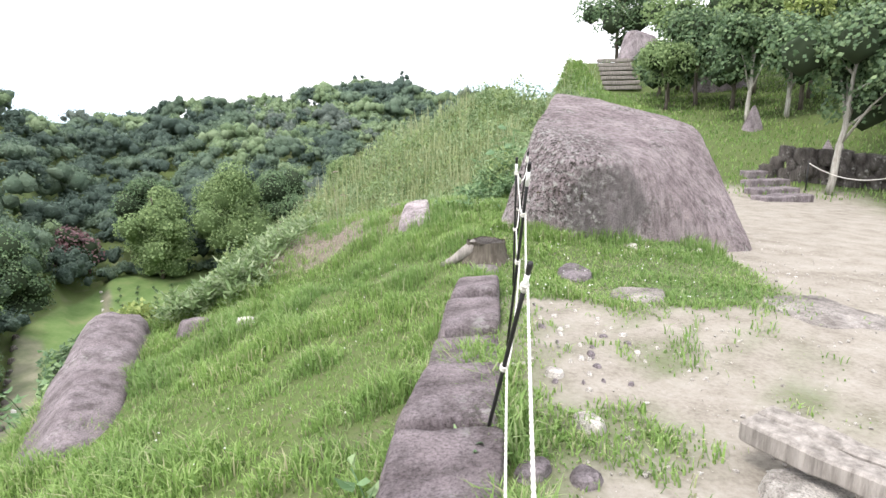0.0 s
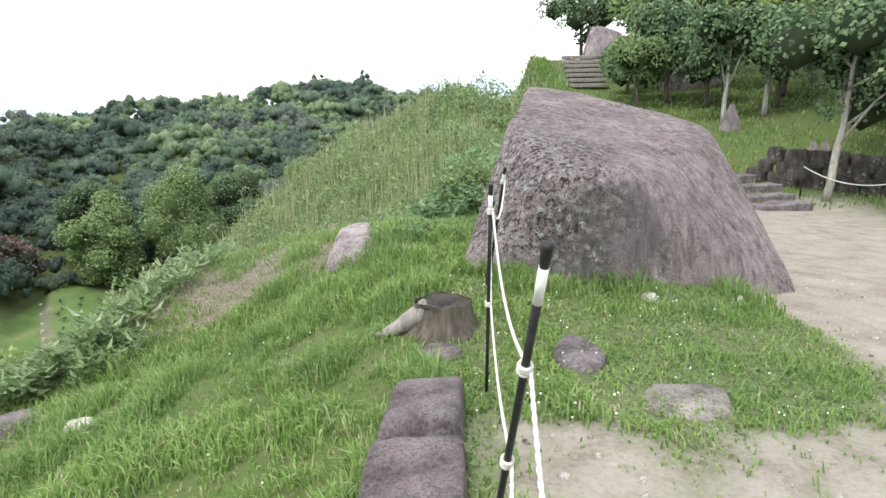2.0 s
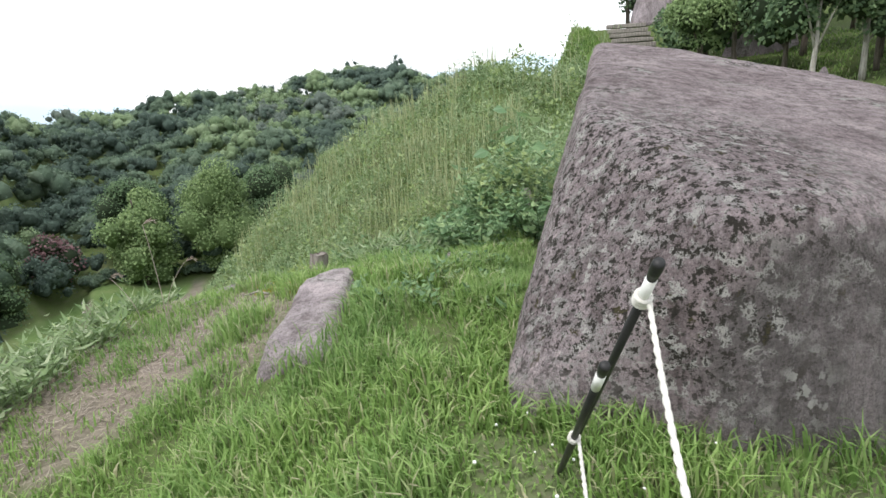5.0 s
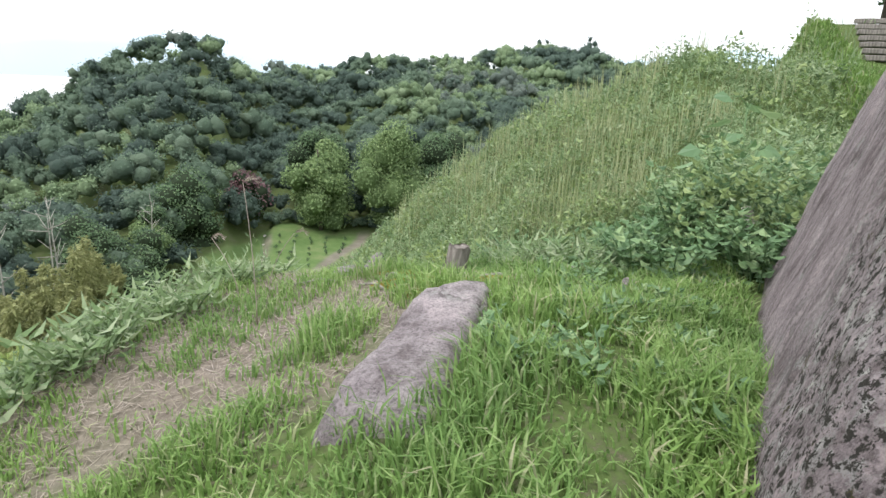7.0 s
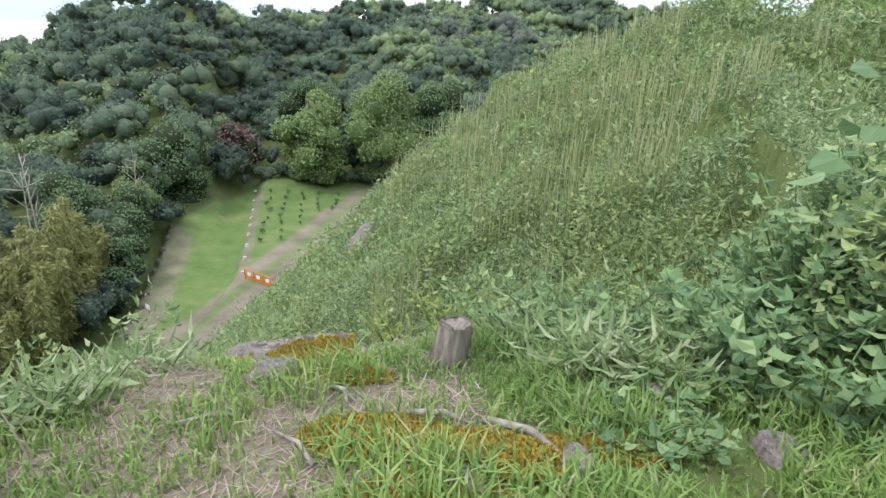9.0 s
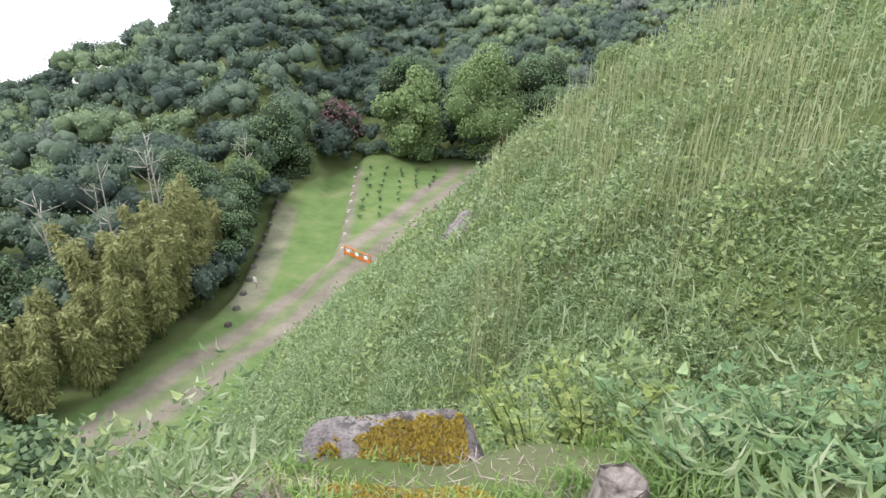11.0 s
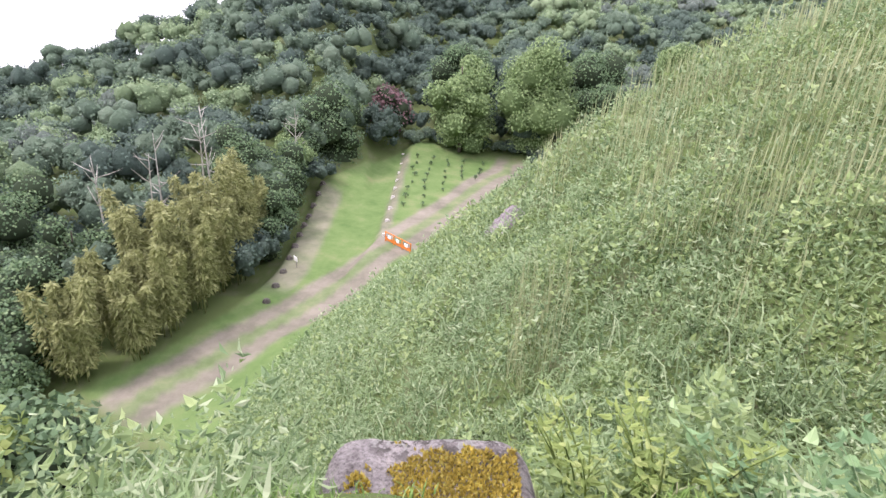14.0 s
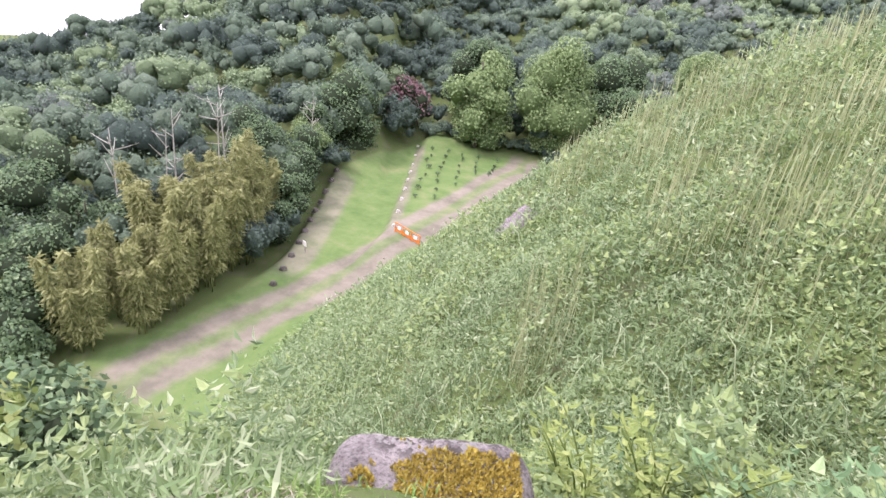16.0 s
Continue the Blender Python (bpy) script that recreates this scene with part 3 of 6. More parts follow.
# ---- rocks ----
def rock_mesh(name, center, planes, mat, soft=14, rough=0.05, detail=(72, 40), seed=0, grain=0.015, freq=1.3):
    """A boulder bounded by worn planes, each given by its outward normal and its distance from the centre."""
    nu, nv = detail
    u, v = np.meshgrid(np.linspace(0, 2 * np.pi, nu, endpoint=False), np.linspace(-np.pi / 2, np.pi / 2, nv), indexing="ij")
    d = np.stack([np.cos(v) * np.cos(u), np.cos(v) * np.sin(u), np.sin(v)], -1)
    inv = sum(np.clip((d @ (np.array(n) / np.linalg.norm(n))) / dist, 0.001, None) ** soft for n, dist in planes) ** (1 / soft)
    r = 1 / inv
    p = d * r[..., None]
    def n3(q, s):
        return fbm(q[..., 0] + 0.7 * q[..., 2], q[..., 1] - 0.6 * q[..., 2] + 3.1, s) - 0.5
    p = p * (1 + rough * 2 * n3(p * freq, seed) + grain * 2 * n3(p * 5 * freq, seed + 5))[..., None]
    verts = (p + np.array(center)).reshape(-1, 3)
    i, j = np.meshgrid(np.arange(nu), np.arange(nv - 1), indexing="ij")
    k = (i + 1) % nu
    faces = np.stack([i * nv + j, k * nv + j, k * nv + j + 1, i * nv + j + 1], -1).reshape(-1, 4)
    me = raw_mesh(name, verts - np.array([center[0], center[1], 0]), faces, mat, True)
    ob = new(name, me)
    ob.location = (center[0], center[1], 0)
    return ob


def small_rock(name, x, y, size, mat, label, turn=0.0, sink=0.35, seed=0, group="", top=0.12, fine=(40, 22)):
    """A low worn stone half sunk in the ground: size is length, width, height."""
    a, b, c = size[0] / 2, size[1] / 2, size[2]
    z = gh(x, y)
    r = random.Random(seed + 17)
    planes = []
    for k in range(7):
        t = turn + k * math.tau / 7 + r.uniform(-0.25, 0.25)
        ct, st = math.cos(t), math.sin(t)
        reach = 1 / math.sqrt((math.cos(t - turn) / a) ** 2 + (math.sin(t - turn) / b) ** 2)
        planes.append(((ct, st, r.uniform(0.1, 0.45)), reach * r.uniform(0.85, 1.0)))
    planes += [((r.uniform(-top, top), r.uniform(-top, top), 1), c * (1 - sink)), ((0, 0, -1), c * sink + 0.1)]
    ob = rock_mesh(name, (x, y, z), planes, mat, 12, 0.05, fine, seed, 0.02, 1.2 / max(a, b, 0.15) * 0.6)
    return tagged(ob, label, "rock", group)


boulder = rock_mesh("boulder", (2.2, 8.9, 0.55), [
    ((0.25, -0.96, 0.12), 1.88), ((-0.70, -0.35, 0.62), 1.43), ((0.121, -0.228, 0.966), 0.864), ((-0.215, -0.976, 0.008), 2.07),
    ((0.994, -0.037, 0.099), 1.904), ((0.570, 0.334, 0.751), 2.022), ((-0.940, 0.229, 0.254), 0.939), ((0.544, -0.531, 0.650), 1.304),
    ((0.740, 0.647, 0.185), 2.4), ((-0.784, 0.588, 0.196), 1.9), ((0.098, 0.984, 0.148), 2.3), ((0, 0, -1), 1.1),
], ROCK, 24, 0.025, (230, 130), 3, 0.018, 1.1)
tagged(boulder, "huge purple-grey granite boulder with white lichen beside the path", "boulder")

# ---- planting helpers ----
def scatter(n, near, far, az0, az1, cx=-0.6, cy=7.5):
    """Points with even density per unit of solid angle: dense near the walk, thin far off."""
    r = near * (far / near) ** rng.random(n)
    a = np.radians(rng.uniform(az0, az1, n))
    return cx - np.sin(a) * r, cy + np.cos(a) * r, r


def boulder_clear(x, y):
    return ~((x > 1.2 + 0.06 * (y - 8.5)) & (x < 4.2) & (y > 7.4) & (y < 11.2))


def on_terrace(x, y):
    return (terrace(x, y) > mound(x, y) - 0.15) & (x > brow_x(y) - 2.5)


def grass_field():
    x = np.concatenate([rng.uniform(-6.5, 1.5, 195000), rng.uniform(0.3, 6, 60000)])
    y = np.concatenate([rng.uniform(0.8, 12.2, 195000), rng.uniform(1.2, 9, 60000)])
    keep = on_terrace(x, y) & boulder_clear(x, y) & (np.hypot((x + 0.36) / 0.2, (y - 8.6) / 0.62) > 0.75 + 0.5 * rng.random(len(x)))
    bare = np.maximum(sand_weight(x, y), 0.72 * thatch_weight(x, y))
    tuft = fbm(x / 0.35, y / 0.35, 51, 2)
    keep &= rng.random(len(x)) < np.clip((1 - bare) * (0.34 + 1.5 * step(0.34, 0.62, tuft)), 0, 1)
    west = (y > 7.2) & (x < -0.5)
    keep &= ~west | (tuft > 0.47) | (rng.random(len(x)) < 0.34)
    keep &= ~((y > 10.9) & (x < -1.25)) | (rng.random(len(x)) < 0.12)
    x, y, tuft = x[keep], y[keep], tuft[keep]
    z = ground_height(x, y) - 0.01
    h = (0.05 + 0.17 * step(0.25, 0.8, tuft)) * rng.uniform(0.55, 1.25, len(x)) * np.where((x > 0.4) & (y < 6.6), 0.5, 1) * np.where((x < -1.6) & (y > 7.6), 0.55, 1)
    d = random_dirs(len(x)) * np.array([1, 1, 0]) + np.array([-0.25, 0.1, 0])
    v, f = blade_arrays(np.stack([x, y, z], 1), unit(d), h, rng.uniform(0.006, 0.014, len(x)), rng.uniform(0.2, 0.9, len(x)))
    tagged(new("grass", raw_mesh("grass", v, f, GRASS)), "lush green meadow grass in uneven tufts", "grass", kind="stuff")


grass_field()


def hillside_weeds():
    x, y, r = scatter(400000, 3.5, 46, -32, 62)
    z = ground_height(x, y)
    # the hillside beyond the brow and the valley flank below it
    keep = (mound(x, y) > terrace(x, y) - 0.3) | (terrace(x, y) < -1.3) | ((x > 0.9) & (x < 3.4 + 0.2 * (y - 11)) & (y > 11.3))
    keep &= (z > -20.2) & boulder_clear(x, y) & ((slope_hill(x, y) < z - 0.25) | (x < 6.7 + 0.07 * (y - 15)))
    keep &= np.hypot(x + 2.3, y - 11.55) > 0.85
    keep &= rng.random(len(x)) < 0.55 + 0.45 * step(0.4, 0.6, fbm(x / 1.1, y / 1.1, 61))
    x, y, z, r = x[keep], y[keep], z[keep], r[keep]
    n = len(x)
    lift = rng.random(n) ** 1.3 * (0.08 + 1.2 * step(0.25, 0.8, fbm(x / 1.1, y / 1.1, 63)))
    vine = (fbm(x / 1.6, y / 1.6, 65) + 0.2 * (rng.random(n) - 0.5) + 0.10 * step(16, 11, y) > 0.54) & (rng.random(n) < 0.45)
    base = np.stack([x, y, z + lift], 1)
    along = unit(random_dirs(n) * np.array([1, 1, 0.5]) + np.array([0, 0, 0.25]))
    side = unit(np.cross(along, np.array([0, 0, 1.0]) + 0.85 * random_dirs(n)))
    size = (0.024 + 0.0038 * r) * rng.uniform(0.5, 1.5, n) ** 1.3
    slim = ~vine
    v, f = leaf_arrays(base[slim], along[slim], side[slim], size[slim] * 1.5, (size * rng.uniform(0.3, 0.75, n))[slim], 0.5)
    tagged(new("hillside_weeds", raw_mesh("hillside_weeds", v, f, WEED)), "dense green weeds covering the steep hillside", "weeds", kind="stuff")
    v, f = heart_arrays(base[vine], along[vine], side[vine], size[vine] * 1.45, (size * rng.uniform(0.8, 1.25, n))[vine], 0.6)
    tagged(new("hillside_vines", raw_mesh("hillside_vines", v, f, VINE)), "broad-leaved vines trailing over the hillside weeds", "vines", kind="stuff")


hillside_weeds()

# ---- forest ----
def crown_arrays(center, radius, n, leaf, lumps=9, squash=0.85):
    """Leaf clumps on lumps that fill a crown of the given radius."""
    lc = random_dirs(lumps) * rng.uniform(0.3, 0.75, (lumps, 1)) * radius * np.array([1, 1, squash])
    lr = radius * rng.uniform(0.28, 0.52, lumps)
    which = rng.integers(0, lumps, n)
    d = random_dirs(n)
    d[:, 2] = np.where(d[:, 2] < -0.35, -d[:, 2], d[:, 2])
    p = np.asarray(center) + lc[which] + d * (lr[which] * rng.uniform(0.8, 1.08, n))[:, None]
    along = unit(np.cross(d, random_dirs(n)) + 0.35 * d + 0.35 * random_dirs(n) + np.array([0, 0, -0.2]))
    side = unit(np.cross(along, d + 0.5 * random_dirs(n)))
    v, f = leaf_arrays(p, along, side, leaf * rng.uniform(0.7, 1.4, n), leaf * rng.uniform(0.65, 1.15, n), 0.4)
    return v, f, np.asarray(center) + lc, lr


ICO = bmesh.new()
bmesh.ops.create_icosphere(ICO, subdivisions=1, radius=1)
ICO_V = np.array([v.co[:] for v in ICO.verts])
ICO_F = np.array([[v.index for v in f.verts] for f in ICO.faces])
ICO.free()


def core_arrays(centers, radii, k=0.72):
    v = (ICO_V[None] * (np.asarray(radii) * k)[:, None, None] + np.asarray(centers)[:, None]).reshape(-1, 3)
    f = (ICO_F[None] + (np.arange(len(centers)) * len(ICO_V))[:, None, None]).reshape(-1, 3)
    return v, f


def merge(pieces):
    vs, fs, o = [], [], 0
    for v, f in pieces:
        vs.append(v)
        fs.append(f + o)
        o += len(v)
    return np.concatenate(vs), np.concatenate(fs)


def lump_arrays(centers, radii, rough=0.2):
    """Uneven rounded masses of foliage, one for each limb of a crown."""
    n = len(centers)
    bulge = 1 + rough * rng.normal(size=(n, len(ICO_V), 1))
    v = (ICO_V[None] * bulge * np.asarray(radii)[:, None, None] + np.asarray(centers)[:, None]).reshape(-1, 3)
    f = (ICO_F[None] + (np.arange(n) * len(ICO_V))[:, None, None]).reshape(-1, 3)
    return v, f


def forest_tree(c, size, n, leaf, conifer):
    """A far tree: a stack of leafy lumps with a broken surface, wider below than above."""
    m = 11
    d = random_dirs(m)
    d[:, 2] = np.abs(d[:, 2]) * 0.9 - 0.25
    reach = size * rng.uniform(0.35, 0.8, (m, 1))
    tall = 1.7 if conifer else 0.95
    lc = np.asarray(c) + d * reach * np.array([1, 1, tall])
    lr = size * rng.uniform(0.26, 0.46, m) * (0.75 if conifer else 1.0)
    which = rng.integers(0, m, n)
    e = random_dirs(n)
    e[:, 2] = np.where(e[:, 2] < -0.2, -e[:, 2], e[:, 2])
    p = lc[which] + e * (lr[which] * rng.uniform(0.85, 1.12, n))[:, None]
    along = unit(np.cross(e, random_dirs(n)) + 0.35 * e + np.array([0, 0, -0.15]))
    side = unit(np.cross(along, e + 0.35 * random_dirs(n)))
    leaves = leaf_arrays(p, along, side, leaf * rng.uniform(0.7, 1.4, n), leaf * rng.uniform(0.6, 1.0, n), 0.4)
    return leaves, lump_arrays(lc, lr * 0.74, 0.2)


def build_forest():
    kinds = [("dark", "dark green"), ("mid", "mid green"), ("light", "yellow-green"), ("grey", "haze-tinted grey-green")]
    leaves, masses = {k: [] for k, _ in kinds}, {k: [] for k, _ in kinds}
    r = 48.0
    while r < 330:
        gap = 3.9 + r * 0.0085
        a = -6.0
        while a < 76:
            az = a + rng.uniform(-0.5, 0.5) * math.degrees(gap / r)
            rr = r + rng.uniform(-0.5, 0.5) * gap
            a += math.degrees(gap / r)
            x, y = 0.4 - math.sin(radians(az)) * rr, 6.2 + math.cos(radians(az)) * rr
            foot, top = np.interp(az, RIDGE_AZ, FOOT_R), np.interp(az, RIDGE_AZ, RIDGE_R)
            if rr < foot - 10 or rr > top + 8 or in_field(x, y) > 0.01 or float(ground_height(x, y)) > far_hills(x, y) + 1.6:
                continue
            if x > -32 and y < 82 and rr < 88:
                continue
            z = gh(x, y)
            size = rng.uniform(1.9, 3.6) * (1 + rr * 0.0012) * (1.0 if rng.random() < 0.85 else 1.4)
            conifer = rng.random() < 0.1
            # Tone bias paints shade at the forest foot and haze far off.
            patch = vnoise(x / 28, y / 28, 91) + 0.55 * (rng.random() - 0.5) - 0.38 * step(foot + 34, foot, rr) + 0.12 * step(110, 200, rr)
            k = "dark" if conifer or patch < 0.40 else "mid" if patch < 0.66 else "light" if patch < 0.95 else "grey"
            lv, ms = forest_tree((x, y, z + size * rng.uniform(0.8, 1.15)), size, int(np.clip(30000 / rr, 130, 360)), 0.19 + rr * 0.0015, conifer)
            leaves[k].append(lv)
            masses[k].append(ms)
        r += gap * 0.85
    # low growth that closes the foot of the forest along the fields
    edge = [(-48.5 + 18.5 * u, 81.5 + 5.5 * u) for u in np.linspace(0, 1, 13)] + [(-50.5 + 9.5 * u, 61.5 - 17 * u) for u in np.linspace(0, 1, 10)] + [(-30 + 10 * u, 86 - 6 * u) for u in np.linspace(0, 1, 8)]
    for ex, ey in edge:
        size = rng.uniform(1.0, 1.9)
        lv, ms = forest_tree((ex + rng.uniform(-0.8, 0.3), ey + rng.uniform(0, 1.2), gh(ex, ey) + size * 0.6), size, 420, 0.2, False)
        # Mostly the dark tone: shade at the forest foot put into colour.
        k = "dark" if rng.random() < 0.7 else "mid"
        leaves[k].append(lv)
        masses[k].append(ms)
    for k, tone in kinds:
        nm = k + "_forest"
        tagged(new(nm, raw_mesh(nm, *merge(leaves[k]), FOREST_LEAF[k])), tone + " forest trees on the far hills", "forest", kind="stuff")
        # Lumps behind the leaves, coloured darker to stand for shade inside the crowns.
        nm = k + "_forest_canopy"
        tagged(new(nm, raw_mesh(nm, *merge(masses[k]), FOREST_MASS[k], True)), tone + " inner canopy of the far forest, darkened as shade", "forest", kind="stuff")


build_forest()


# ---- tubes, trunks, trees ----
def tube_arrays(points, radii, sides=8):
    p, rr = np.asarray(points, float), np.broadcast_to(radii, len(points))
    t = unit(np.gradient(p, axis=0))
    ref = np.where(np.abs(t[:, 2:3]) > 0.9, [[1.0, 0, 0]], [[0, 0, 1.0]])
    a = unit(np.cross(t, ref))
    b = np.cross(t, a)
    ang = np.linspace(0, 2 * np.pi, sides, endpoint=False)
    ring = p[:, None] + rr[:, None, None] * (np.cos(ang)[None, :, None] * a[:, None] + np.sin(ang)[None, :, None] * b[:, None])
    v = np.vstack([ring.reshape(-1, 3), p[:1], p[-1:]])
    n = len(p)
    i, j = np.meshgrid(np.arange(n - 1), np.arange(sides), indexing="ij")
    k = (j + 1) % sides
    q = np.stack([i * sides + j, i * sides + k, (i + 1) * sides + k, (i + 1) * sides + j], -1).reshape(-1, 4)
    f = np.concatenate([q[:, [0, 1, 2]], q[:, [0, 2, 3]]])
    s = np.arange(sides)
    caps = np.concatenate([np.stack([np.full(sides, n * sides), (s + 1) % sides, s], 1), np.stack([np.full(sides, n * sides + 1), (n - 1) * sides + s, (n - 1) * sides + (s + 1) % sides], 1)])
    return v, np.concatenate([f, caps])


def holder(name, x, y, z, label, category, group=""):
    e = new(name)
    e.location = (x, y, z)
    return tagged(e, label, category, group)


def arrays_part(name, v, f, mat, parent, label="", smooth=True):
    """A part made from world-placed arrays under a thing that stands at its own place."""
    v = np.asarray(v) - np.array(parent.location)[None]
    ob = new(name, raw_mesh(name, v, f, mat, smooth))
    ob.parent = parent
    if name in ("stalk", "foliage", "crown", "inner_canopy_shade", "seed_head"):
        tagged(ob, kind="stuff")
    if label:
        tagged(ob, label)
    return ob


# Bright trees get a darkened green core; the others the near-black one.
MASS_OF = {BRIGHT.name: BRIGHT_SHADE}


def tree(x, y, height, crown, leaf_mat, bark_mat, label, n=2600, leaf=0.2, group="", trunk=0.12, low=0.35, squash=0.9, lumps=14, category="tree", z=None, lean=0.0, dense=False):
    """A tapered trunk with limbs and a lumpy crown of many leaves."""
    z = gh(x, y) - 0.05 if z is None else z
    e = holder("tree", x, y, z, label, category, group)
    top = z + height
    c = np.array([x + lean, y, top - crown * squash])
    ts = np.linspace(0, 1, 9)
    wob = np.cumsum(rng.normal(0, 0.04, (9, 2)), 0) * height * 0.12
    wob[0] = 0
    path = np.stack([x + lean * ts + wob[:, 0], y + wob[:, 1], z + ts * (top - crown * 0.7 - z)], 1)
    pieces = [tube_arrays(path, trunk * (1 - 0.7 * ts) + 0.01)]
    v, f, lc, lr = crown_arrays(c, crown, n, leaf, lumps, squash)
    for k in range(min(8, lumps)):
        s = path[rng.integers(3, 8)]
        m = (s + lc[k]) / 2 + np.array([0, 0, 0.1 * crown])
        pieces.append(tube_arrays(np.array([s, m, lc[k]]), [trunk * 0.4, trunk * 0.28, trunk * 0.1], 6))
    arrays_part("trunk", *merge(pieces), bark_mat, e)
    arrays_part("crown", v, f, leaf_mat, e, "", False)
    # Dark lumps inside the crown paint the shade seen between leaves.
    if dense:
        arrays_part("inner_canopy_shade", *lump_arrays(lc, lr * 0.78, 0.15), MASS_OF.get(leaf_mat.name, CROWN_SHADE), e)
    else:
        arrays_part("inner_canopy_shade", *core_arrays(lc, lr, 0.6), CROWN_SHADE, e)
    return e


# ---- valley: big trees, bamboo, fields ----
def far_tree(px, py, pz, crown, mat, label, n=10000, leaf=0.27, squash=1.15):
    return tree(px, py, pz - gh(px, py) + crown * squash, crown, mat, BARK, label, n, leaf, "", 0.3, 0.3, squash, 30, dense=True)


far_tree(-32.2, 89.0, -13.2, 6.3, BRIGHT, "broad bright green tree at the far field edge", 15000, 0.31, 1.5)
far_tree(-40.8, 82.8, -14.2, 5.0, BRIGHT, "tall bright green tree behind the planted field", 12000, 0.31, 1.75)
far_tree(-51.8, 66.5, -16.6, 5.4, CANOPY, "large dark green tree beside the lower field")
far_tree(-53.0, 82.0, -16.8, 3.4, RUST, "small reddish-brown tree among green forest", 2200, 0.4)
far_tree(-47.0, 94.0, -12.0, 5.2, CANOPY, "round dark green tree above the field corner")
far_tree(-28.0, 99.0, -12.0, 5.6, CANOPY, "dark green tree behind the hillside shoulder")
far_tree(-17.0, 106.0, -9.5, 4.6, BRIGHT, "yellow-green tree at the foot of the hill")
far_tree(-23.0, 92.0, -15.0, 5.0, CANOPY, "shaded green tree beyond the field")


def bamboo_clump(x, y, height, spread, label):
    """Plumes of bamboo: bowed stems with drooping sprays of small leaves."""
    z = gh(x, y)
    e = holder("bamboo", x, y, z, label, "bamboo", "bamboo grove")
    stems, leaves = [], []
    for _ in range(7):
        a, d = rng.uniform(0, math.tau), spread * rng.random() ** 0.5
        bx, by = x + d * math.cos(a), y + d * math.sin(a)
        h = height * rng.uniform(0.6, 1.15)
        ts = np.linspace(0, 1, 7)
        bow = 0.125 * h * ts ** 2.2
        pts = np.stack([bx + bow * math.cos(a), by + bow * math.sin(a), z + h * ts - 0.03 * h * ts ** 3], 1)
        stems.append(tube_arrays(pts, 0.05 * (1 - 0.7 * ts), 5))
        n = 820
        u = rng.uniform(0.22, 1.0, n) ** 0.8
        p = np.stack([np.interp(u, ts, pts[:, k]) for k in range(3)], 1)
        out = unit(rng.normal(size=(n, 3)) * [1, 1, 0.4])
        w = 0.16 * h * (1 - 0.75 * np.abs(u - 0.55)) * rng.random(n) ** 0.6 * (1.25 - u)
        p = p + out * w[:, None] - np.array([0, 0, 1.0]) * (w * 0.5)[:, None]
        along = unit(out + [0, 0, -0.7] + 0.4 * rng.normal(size=(n, 3)))
        leaves.append(leaf_arrays(p, along, perpendicular(along), rng.uniform(0.25, 0.6, n), rng.uniform(0.08, 0.17, n), 0.5))
    arrays_part("stalk", *merge(stems), BAMBOO, e)
    arrays_part("foliage", *merge(leaves), BAMBOO, e, "", False)


for bx, by, bh in [(-33.6, 27.5, 7.0), (-34.6, 30.5, 8.0), (-35.4, 33.5, 8.6), (-36.6, 36.5, 9.0), (-38.0, 39.5, 9.4), (-39.6, 42.5, 9.6), (-37.2, 31.5, 8.4), (-38.8, 35.0, 9.0), (-40.6, 38.5, 9.2), (-35.8, 27.6, 7.5), (-42.0, 44.5, 8.8), (-34.4, 24.0, 6.0), (-40.5, 33.0, 8.0)]:
    bamboo_clump(bx + 0.1, by + 0.3, bh * rng.uniform(0.8, 1.08), 0.8, "yellow-green bamboo plume at the forest edge")


for k, (bx, by, bh, bc, bm2) in enumerate([(-36.5, 22.5, 5.0, 2.4, CANOPY), (-40.0, 25.5, 6.5, 2.8, CANOPY), (-44.5, 24.0, 7.5, 3.2, CANOPY), (-38.0, 18.5, 5.0, 2.6, BRIGHT), (-34.2, 20.6, 3.4, 1.8, CANOPY), (-42.5, 29.5, 8.0, 3.0, CANOPY), (-48.0, 29.0, 9.0, 3.6, CANOPY), (-44.0, 18.0, 6.0, 3.0, BRIGHT), (-41.0, 47.0, 6.5, 2.6, CANOPY), (-44.0, 50.5, 7.5, 3.0, CANOPY), (-46.5, 54.5, 7.5, 3.0, CANOPY), (-45.5, 46.5, 8.0, 3.2, CANOPY), (-48.5, 57.5, 7.0, 2.8, BRIGHT), (-48.5, 50.5, 8.5, 3.4, CANOPY), (-50.5, 61.0, 7.0, 3.0, CANOPY), (-39.5, 44.5, 4.5, 2.0, CANOPY)]):
    tree(bx, by, bh, bc, bm2, BARK, "dense green tree beside the bamboo grove and fields", 3200, 0.2, "trees by the grove", 0.14, squash=1.1, dense=True)
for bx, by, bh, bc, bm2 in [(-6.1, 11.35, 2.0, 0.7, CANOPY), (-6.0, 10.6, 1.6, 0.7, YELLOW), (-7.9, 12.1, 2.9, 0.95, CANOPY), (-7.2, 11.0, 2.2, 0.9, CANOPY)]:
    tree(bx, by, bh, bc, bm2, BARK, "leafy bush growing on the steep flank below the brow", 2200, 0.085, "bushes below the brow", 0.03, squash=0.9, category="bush")


